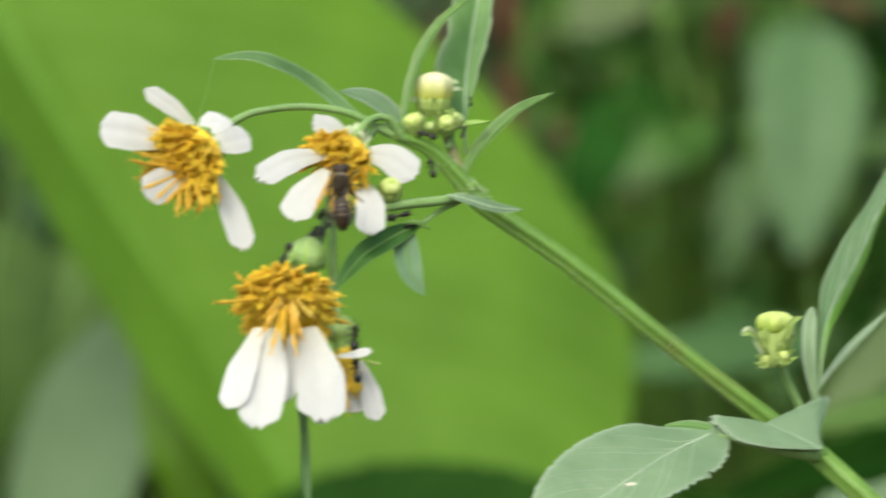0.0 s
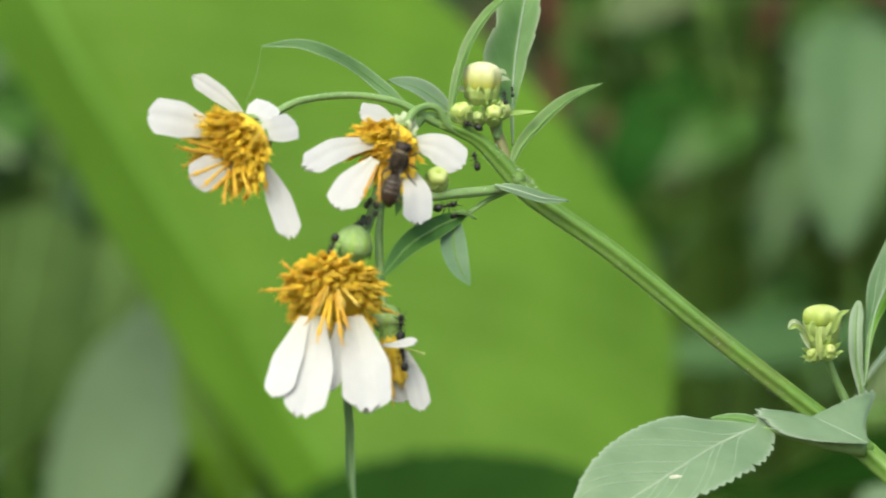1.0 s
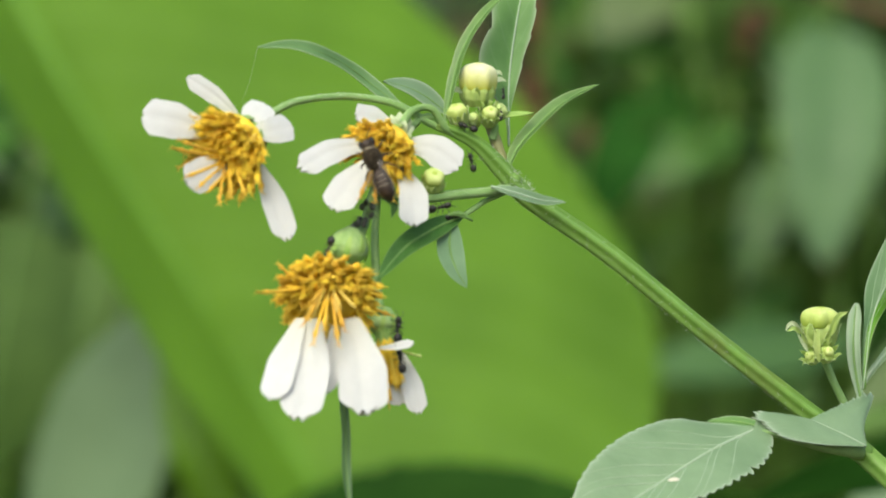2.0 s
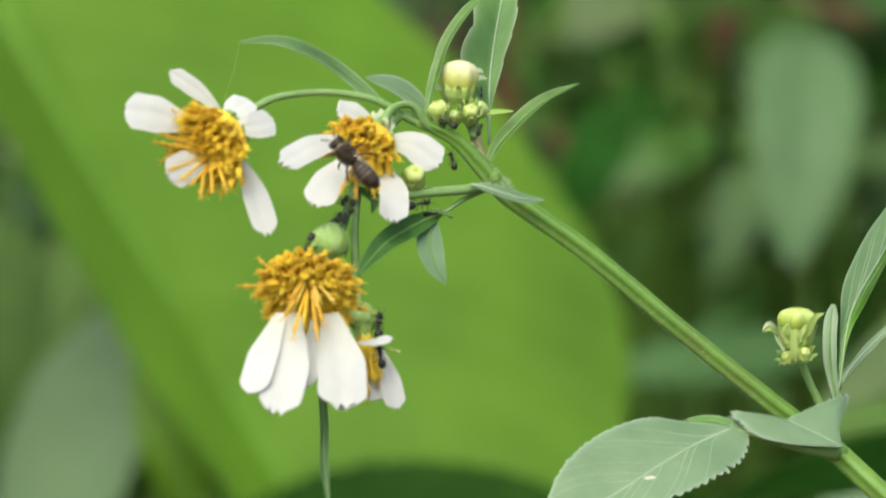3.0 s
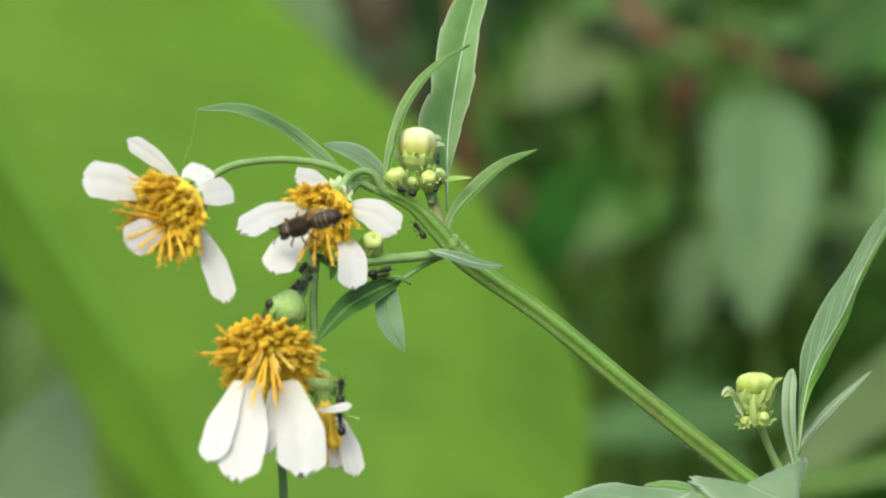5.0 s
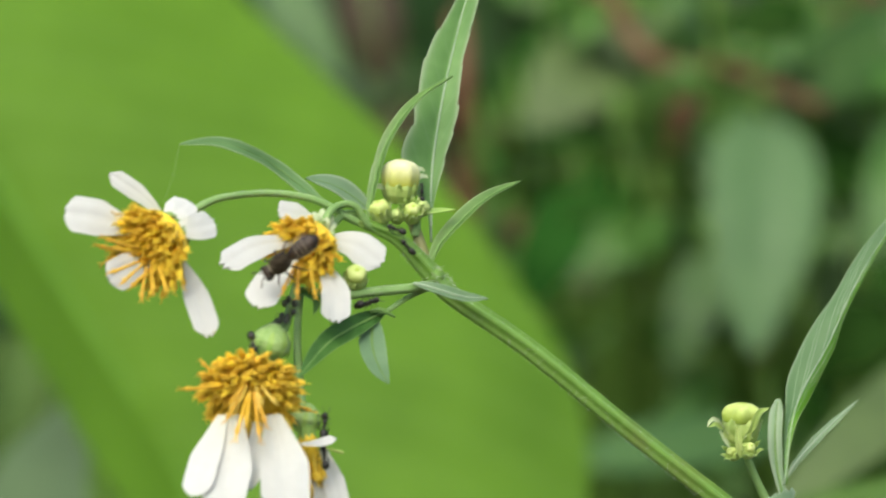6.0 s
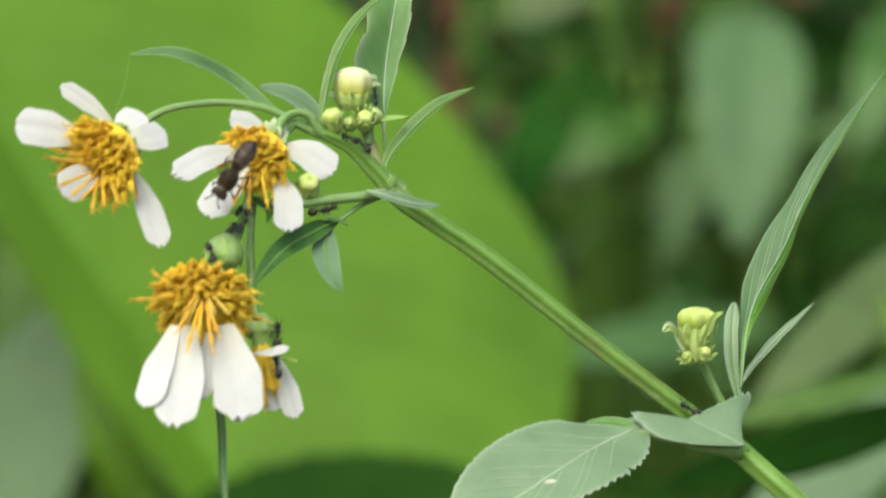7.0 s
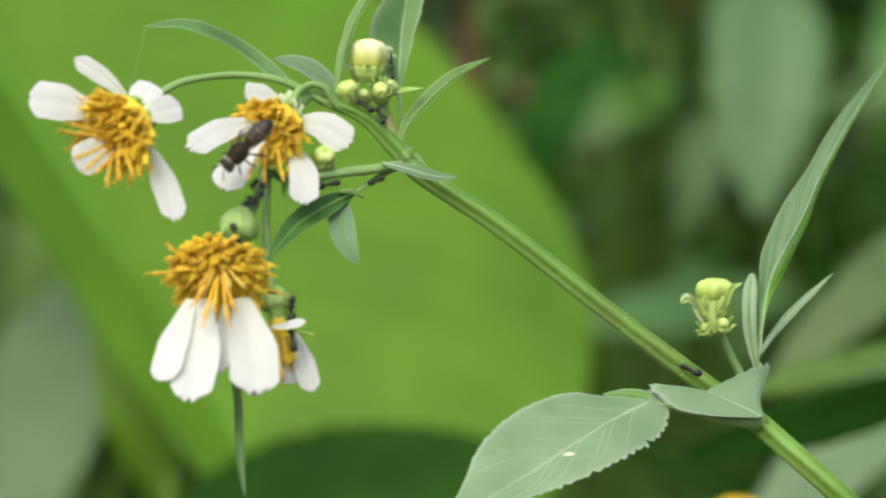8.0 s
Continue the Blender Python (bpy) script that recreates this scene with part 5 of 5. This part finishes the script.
shrub("low_shrub", (0.2, 0.55), "shrub with broad green leaves", [
    ((78.6, 560.0, 582.6), (30.4, 520.0, 575.7), 8.5, (0, -0.7, 0.7), SHRUB_MID, ovate),
    ((90.22, 330.0, 601.45), (55.87, 300.0, 573.4), 6.4, (-0.3, -0.8, 0.6), SHRUB_OLIVE, ovate),
    ((108.1, 600.0, 607.2), (87.9, 600.0, 595.2), 8.0, (0, -0.9, 0.3), SHRUB_DARK_AND_SHADE, ovate),
    ((75.42, 260.0, 580.19), (45.86, 250.0, 573.7), 2.5, (0, -0.8, 0.5), SHRUB_MOSS, lance),
    ((87.75, 310.0, 582.4), (49.28, 290.0, 547.54), 8.6, (-0.3, -0.8, 0.6), SHRUB_GREY, ovate),
])
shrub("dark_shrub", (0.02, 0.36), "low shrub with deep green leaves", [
    ((-39.8, 340.0, 547.7), (18.6, 330.0, 560.8), 13.0, (0, -1, 0.25), SHRUB_DARK_AND_SHADE, ovate),
    ((15.5, 350.0, 537.3), (-40.1, 345.0, 550.1), 12.0, (0, -1, 0.3), SHRUB_DARK_AND_SHADE, ovate),
    # two dark leaves added as the shaded gap between the paler leaves
    ((73.7, 210.0, 577.0), (36.4, 200.0, 568.0), 4.2, (0.1, -1, -0.4), SHRUB_DARK_AND_SHADE, ovate),
    ((70.0, 420.0, 545.4), (36.8, 430.0, 556.8), 4.6, (0.1, -1, -0.2), SHRUB_DARK_AND_SHADE, ovate),
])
shrub("side_shrub", (-0.2, 0.55), "shrub with pale grey-green and olive leaves", [
    ((-92.86, 520.0, 608.5), (-101.2, 510.0, 556.0), 16.5, (-0.1, -0.9, 0.5), SHRUB_MOSS, ovate),
    ((-82.5, 600.0, 604.3), (-93.0, 590.0, 563.1), 9.0, (-0.1, -0.9, 0.5), SHRUB_MOSS, ovate),
    ((-82.5, 450.0, 540.59), (-54.5, 430.0, 593.31), 16.5, (-0.2, -0.8, 0.6), SHRUB_SILVER, ovate),
    ((-67.81, 500.0, 538.33), (-55.42, 490.0, 581.83), 7.5, (0, -0.8, 0.6), SHRUB_MOSS, ovate),
    ((-120.4, 580.0, 540.8), (-97.3, 560.0, 578.3), 11.0, (0, -0.6, 0.8), SHRUB_SILVER, ovate),
    ((-110.1, 640.0, 632.6), (-122.2, 620.0, 618.1), 9.0, (0, -0.7, 0.7), SHRUB_LIGHT, ovate),
    ((-114.8, 660.0, 646.5), (-123.0, 650.0, 637.0), 6.6, (0, -0.8, 0.6), SHRUB_PALE, ovate),
    ((-51.33, 402.0, 563.43), (-53.67, 402.0, 570.44), 2.0, (0, -0.9, 0.4), WITHERED, ovate),
    ((-42.63, 400.0, 549.05), (-56.15, 398.0, 581.05), 5.0, (-0.4, -0.8, 0.5), BROAD, ovate),
    ((-58.4, 450.0, 546.8), (-49.2, 440.0, 566.8), 6.0, (0, -0.9, 0.4), SHRUB_LIGHT, ovate),
    ((-134.2, 600.0, 631.2), (-103.4, 580.0, 619.1), 6.0, (0, -0.9, 0.4), SHRUB, ovate),
    ((-91.1, 680.0, 614.5), (-73.3, 660.0, 592.2), 9.0, (0, -0.6, 0.8), SHRUB, ovate),
])


def wild_shrub(name, x0, x1, z0, z1, y0, y1, count, seed, label, light, short=22, long=52):
    """A shrub with leaves at random places in a stretch of the thicket."""
    rnd = random.Random(seed)
    leaves = []
    for k in range(count):
        b = Vector((rnd.uniform(x0, x1), rnd.uniform(y0, y1), rnd.uniform(z0, z1)))
        d = Vector((rnd.uniform(-1, 1), rnd.uniform(-0.8, 0.1), rnd.uniform(-1.1, 0.5))).normalized() * rnd.uniform(short, long)
        half = d.length * rnd.uniform(0.2, 0.34)
        mat = rnd.choices((SHRUB, SHRUB_LIGHT, SHRUB_DARK_AND_SHADE, WITHERED, SHRUB_MID, SHRUB_OLIVE), light)[0]
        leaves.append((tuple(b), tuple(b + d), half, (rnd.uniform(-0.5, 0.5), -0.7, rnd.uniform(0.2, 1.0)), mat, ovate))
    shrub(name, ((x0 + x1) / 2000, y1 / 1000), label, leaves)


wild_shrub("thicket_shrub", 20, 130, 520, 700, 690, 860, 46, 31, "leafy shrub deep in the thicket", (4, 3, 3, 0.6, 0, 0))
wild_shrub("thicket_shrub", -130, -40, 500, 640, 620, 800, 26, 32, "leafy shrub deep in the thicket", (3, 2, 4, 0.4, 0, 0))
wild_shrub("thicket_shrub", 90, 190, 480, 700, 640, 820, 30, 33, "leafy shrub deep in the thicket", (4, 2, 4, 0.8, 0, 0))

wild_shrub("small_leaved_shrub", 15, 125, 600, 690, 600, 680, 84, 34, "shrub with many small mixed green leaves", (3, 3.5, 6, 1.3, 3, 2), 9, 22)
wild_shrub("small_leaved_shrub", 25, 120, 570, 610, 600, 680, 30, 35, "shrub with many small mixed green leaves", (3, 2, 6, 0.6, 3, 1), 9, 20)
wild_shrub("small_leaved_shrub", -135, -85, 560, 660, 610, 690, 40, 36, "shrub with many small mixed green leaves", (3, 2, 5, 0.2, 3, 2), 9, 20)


def hedge_point(x, a):
    """A point on the lumpy outside of the hedge, by its length and its turn from front foot over the top to the back."""
    lump = 1 + 0.10 * noise.noise(Vector((x * 2.1, a * 1.3, 0.0))) + 0.05 * noise.noise(Vector((x * 6.0, a * 4.0, 2.0)))
    end = min(1.0, (2.75 - abs(x)) * 1.6) ** 0.5
    return Vector((x, 1.72 - 0.46 * math.copysign(abs(math.cos(a)) ** 0.5, math.cos(a)) * lump, -0.03 + 1.45 * math.sin(a) ** 0.5 * lump * end))


def hedge():
    """The dense foliage far behind: many small leaves at random turns."""
    rnd = random.Random(21)
    bm = bmesh.new()
    uv = bm.loops.layers.uv.verify()
    for k in range(16000):
        if k < 5200:
            c = Vector((rnd.uniform(-1.0, 1.0), rnd.uniform(0.8, 1.25), rnd.uniform(0.0, 1.35)))
        else:
            x, a = rnd.uniform(-2.6, 2.6), rnd.uniform(0.02, math.pi - 0.02)
            c = hedge_point(x, a) + Vector((0, 0, rnd.uniform(-0.03, 0.03)))
        d = Vector((rnd.uniform(-1, 1), rnd.uniform(-0.5, 0.5), rnd.uniform(-1.2, 0.5))).normalized()
        f = Vector((rnd.uniform(-0.7, 0.7), -1, rnd.uniform(-0.1, 1.2)))
        n = (f - d * f.dot(d)).normalized()
        b = d.cross(n)
        size = rnd.uniform(0.02, 0.045)
        rows = []
        for u, w in ((0, 0.04), (0.3, 0.42), (0.65, 0.34), (1.0, 0.02)):
            p = c + d * size * (u - 0.5) - n * size * 0.15 * u * u
            rows.append([bm.verts.new(p + b * size * w * s + n * size * 0.08 * abs(s)) for s in (-1, 0, 1)])
        for a, e in zip(rows, rows[1:]):
            for j in range(2):
                bm.faces.new((a[j], a[j + 1], e[j + 1], e[j]))
    me = bpy.data.meshes.new("hedge_foliage")
    for f in bm.faces:
        f.smooth = True
    bm.to_mesh(me)
    bm.free()
    me.materials.append(HEDGE)
    tagged(new("hedge_foliage", me), "dense dark green hedge foliage in the distance", "foliage", kind="stuff")
    bm = bmesh.new()
    rows = [[bm.verts.new(hedge_point(-2.7 + 0.1 * i, math.pi * j / 16)) for j in range(17)] for i in range(55)]
    for a, b in zip(rows, rows[1:]):
        for j in range(16):
            bm.faces.new((a[j], a[j + 1], b[j + 1], b[j]))
        bm.faces.new((a[16], a[0], b[0], b[16]))
    bm.faces.new(rows[0])
    bm.faces.new(rows[-1][::-1])
    for f in bm.faces:
        f.smooth = True
    me = bpy.data.meshes.new("backdrop")
    bm.to_mesh(me)
    bm.free()
    me.materials.append(HEDGE)
    tagged(new("backdrop", me), "dark inside of the hedge", "hedge", kind="structure")


hedge()


def far_flower():
    f = thing("small_flower", mm((40.6, 150.0, 565.8)) * Vector((1, 1, 0)), "blurred orange flower head behind the leaves", "flower")
    c = mm((40.7, 150.0, 563.8))
    st = part("stalk", tube(bmesh.new(), [Vector((c.x, c.y, -0.01)), Vector((c.x + 0.004, c.y, c.z * 0.6)), c], [0.001, 0.0008, 0.0005], 8), STALK, f)
    head = part("flower_head", tube(bmesh.new(), [c - Vector((0, 0, 0.002)), c, c + Vector((0, 0, 0.001))], [0.0005, 0.0014, 0.0014], 12), CALYX, f, at=Matrix.Translation(c))
    rnd = random.Random(3)
    for k in range(46):
        a, q = k * 2.4, math.sqrt(k / 46)
        way = Vector((math.cos(a) * q, math.sin(a) * q - 0.3, 0.9))
        shared("disc_floret", FLORETS[k % 3], head, axes(c + Vector((math.cos(a), math.sin(a), 0)) * 0.0011 * q, way) @ Matrix.Scale(0.85, 4))


far_flower()


def twigs():
    t = thing("red_twig", mm((14.3, 640.0, 670.2)), "thin reddish brown twig among the leaves", "twig")
    part("shoot", tube(bmesh.new(), [mm((11.7, 640.0, 676.7)), mm((15.0, 640.0, 654.6)), mm((11.7, 640.0, 637.7)), mm((14.4, 650.0, 602.6)), Vector((0.03, 0.66, 0.0))], [0.0022, 0.0026, 0.0022, 0.003], 8), TWIG_RED, t)
    part("shoot", tube(bmesh.new(), [mm((44.27, 600.0, 679.05)), mm((50.3, 598.0, 667.05)), mm((57.75, 596.0, 661.31)), mm((71.44, 594.0, 660.09)), mm((79.53, 592.0, 656.31)), mm((91.71, 590.0, 651.41))], [0.0019, 0.0016, 0.0014], 8), TWIG_RED, t)
    leaf(t, [(59.7, 650.0, 656.4), (62.0, 650.0, 650.5), (60.6, 650.0, 643.9)], 2.4, (0, -1, 0.3), WITHERED, "leaf", "withered brown-red leaf", rib=0)


twigs()


# ---------------------------------------------------------------- movement
def motions():
    BACK = (-0.25, -0.92, 0.1)
    walk(bee, [
        (0.0, heading((-8.52, -8.32, 605.83), 92, BACK)),
        (0.5, heading((-8.27, -7.87, 606.56), 77, BACK)),
        (1.0, heading((-7.95, -7.61, 606.86), 75, BACK)),
        (1.2, heading((-8.11, -7.71, 606.78), 78, BACK)),
        (2.3, heading((-9.45, -7.92, 607.59), 126, BACK)),
        (2.5, heading((-9.55, -7.94, 607.64), 130, BACK)),
        (3.0, heading((-9.45, -7.90, 607.60), 135, BACK)),
        (3.5, heading((-8.73, -7.48, 607.82), 162, BACK)),
        (4.0, heading((-8.73, -7.41, 607.97), 170, BACK)),
        (4.5, heading((-9.26, -7.60, 608.09), 180, BACK)),
        (5.8, heading((-9.95, -7.84, 608.29), 212, BACK)),
        (6.5, heading((-10.05, -7.93, 608.25), 216, BACK)),
        (7.0, heading((-10.49, -8.27, 608.01), 234, BACK)),
        (7.3, heading((-10.47, -8.32, 607.87), 230, BACK)),
        (8.0, heading((-10.77, -8.49, 607.80), 222, BACK)),
    ])
    # on the upper stem, below the buds
    walk(ants[0], [(0.0, heading((-1.19, 3.48, 611.29), 170, (0.3, -0.8, 0.6))), (1.2, heading((-1.38, 3.35, 611.19), 165, (0.3, -0.8, 0.6))), (2.5, heading((-1.48, 3.32, 611.24), 165, (0.3, -0.8, 0.6))), (4.5, heading((-1.59, 3.28, 611.27), 165, (0.3, -0.8, 0.6))), (6.5, heading((-0.75, 3.37, 610.58), 160, (0.3, -0.8, 0.6))), (8.0, heading((-0.86, 3.49, 610.95), 150, (0.3, -0.8, 0.6)))])
    walk(ants[1], [(0.0, heading((-0.87, 2.58, 608.37), 100, (0.4, -0.8, 0.2))), (1.2, heading((-1.17, 2.33, 608.08), 100, (0.4, -0.8, 0.2))), (2.5, heading((-1.18, 2.34, 608.14), 100, (0.4, -0.8, 0.2))), (4.5, heading((-0.59, 2.30, 607.47), 120, (0.4, -0.8, 0.2))), (6.5, heading((0.26, 3.25, 609.76), 140, (0.4, -0.8, 0.2))), (8.0, heading((0.43, 3.51, 610.17), 110, (0.4, -0.8, 0.2)))])
    walk(ants[2], [(0.0, heading((2.01, 4.79, 611.68), 60, (0.5, -0.7, 0.2))), (1.2, heading((1.44, 5.08, 613.93), 90, (0.5, -0.7, 0.2))), (2.5, heading((1.45, 4.38, 611.32), 60, (0.5, -0.7, 0.2))), (3.5, heading((1.07, 4.00, 610.81), 50, (0.5, -0.7, 0.2))), (4.5, heading((1.19, 4.15, 611.05), 40, (0.5, -0.7, 0.2))), (6.5, heading((1.41, 5.45, 614.33), 90, (0.5, -0.7, 0.2))), (8.0, heading((1.55, 5.42, 614.07), 80, (0.5, -0.7, 0.2)))])
    walk(ants[3], [(0.0, heading((2.67, 5.64, 614.50), 90, (0.8, -0.6, 0.1))), (2.5, heading((1.50, 5.06, 614.33), 80, (0.8, -0.6, 0.1))), (4.5, heading((1.29, 4.94, 614.27), 80, (0.8, -0.6, 0.1))), (8.0, heading((1.47, 5.52, 615.33), 80, (0.8, -0.6, 0.1)))])
    # on the side stalk
    walk(ants[4], [(0.0, heading((-3.78, -0.56, 604.14), 15, (0.1, -0.9, 0.2))), (1.0, heading((-3.81, -0.60, 604.07), 15, (0.1, -0.9, 0.2))), (2.5, heading((-4.07, -0.68, 604.14), 15, (0.1, -0.9, 0.2))), (4.5, heading((-3.99, -0.70, 604.01), 20, (0.1, -0.9, 0.2))), (6.5, heading((-3.39, -0.33, 604.29), 15, (0.1, -0.9, 0.2))), (8.0, heading((-4.17, -0.72, 604.18), 10, (0.1, -0.9, 0.2)))])
    walk(ants[5], [(0.0, heading((-2.65, 0.72, 603.42), 10, (0.1, -0.8, -0.4))), (2.5, heading((-2.88, 0.65, 603.50), 10, (0.1, -0.8, -0.4))), (5.8, heading((-3.94, 0.06, 604.10), 10, (0.1, -0.8, -0.4))), (7.3, heading((-2.05, 0.89, 604.62), 20, (0.1, -0.8, -0.4))), (8.0, heading((0.02, 2.25, 604.55), 20, (0.1, -0.8, -0.4)))])
    # on the low heads
    walk(ants[6], [(0.0, heading((-13.36, -7.44, 600.97), 250, (-0.4, -0.8, 0.3))), (2.5, heading((-13.33, -7.56, 600.58), 260, (-0.4, -0.8, 0.3))), (4.5, heading((-13.42, -7.60, 600.54), 250, (-0.4, -0.8, 0.3))), (6.5, heading((-13.00, -7.32, 600.88), 300, (-0.4, -0.8, 0.3))), (8.0, heading((-11.90, -7.62, 600.12), 300, (-0.4, -0.8, 0.3)))])
    walk(ants[7], [(0.0, heading((-7.89, -5.29, 593.43), 80, (0.6, -0.8, 0.1))), (2.5, heading((-7.73, -5.20, 593.43), 80, (0.6, -0.8, 0.1))), (4.5, heading((-7.42, -5.02, 593.49), 80, (0.6, -0.8, 0.1))), (6.5, heading((-7.45, -5.10, 593.43), 80, (0.6, -0.8, 0.1))), (8.0, heading((-7.63, -5.24, 593.37), 80, (0.6, -0.8, 0.1)))])
    walk(ants[8], [(0.0, heading((-7.70, -6.65, 590.63), 95, (0.6, -0.8, 0.1))), (2.5, heading((-7.47, -6.47, 590.75), 100, (0.6, -0.8, 0.1))), (4.5, heading((-7.35, -6.39, 590.76), 95, (0.6, -0.8, 0.1))), (8.0, heading((-7.55, -6.57, 590.75), 95, (0.6, -0.8, 0.1)))])
    # along the stem above the lower joint, out of sight behind a leaf before
    walk(ants[9], [(0.0, heading((33.56, 12.49, 582.62), 140, (0.35, -0.8, 0.5))), (6.5, heading((30.99, 9.75, 585.59), 150, (0.35, -0.8, 0.5))), (7.0, heading((29.41, 7.79, 585.70), 150, (0.35, -0.8, 0.5))), (7.3, heading((28.98, 7.49, 585.41), 185, (0.35, -0.8, 0.5))), (8.0, heading((27.75, 7.54, 586.76), 160, (0.35, -0.8, 0.5)))])


motions()
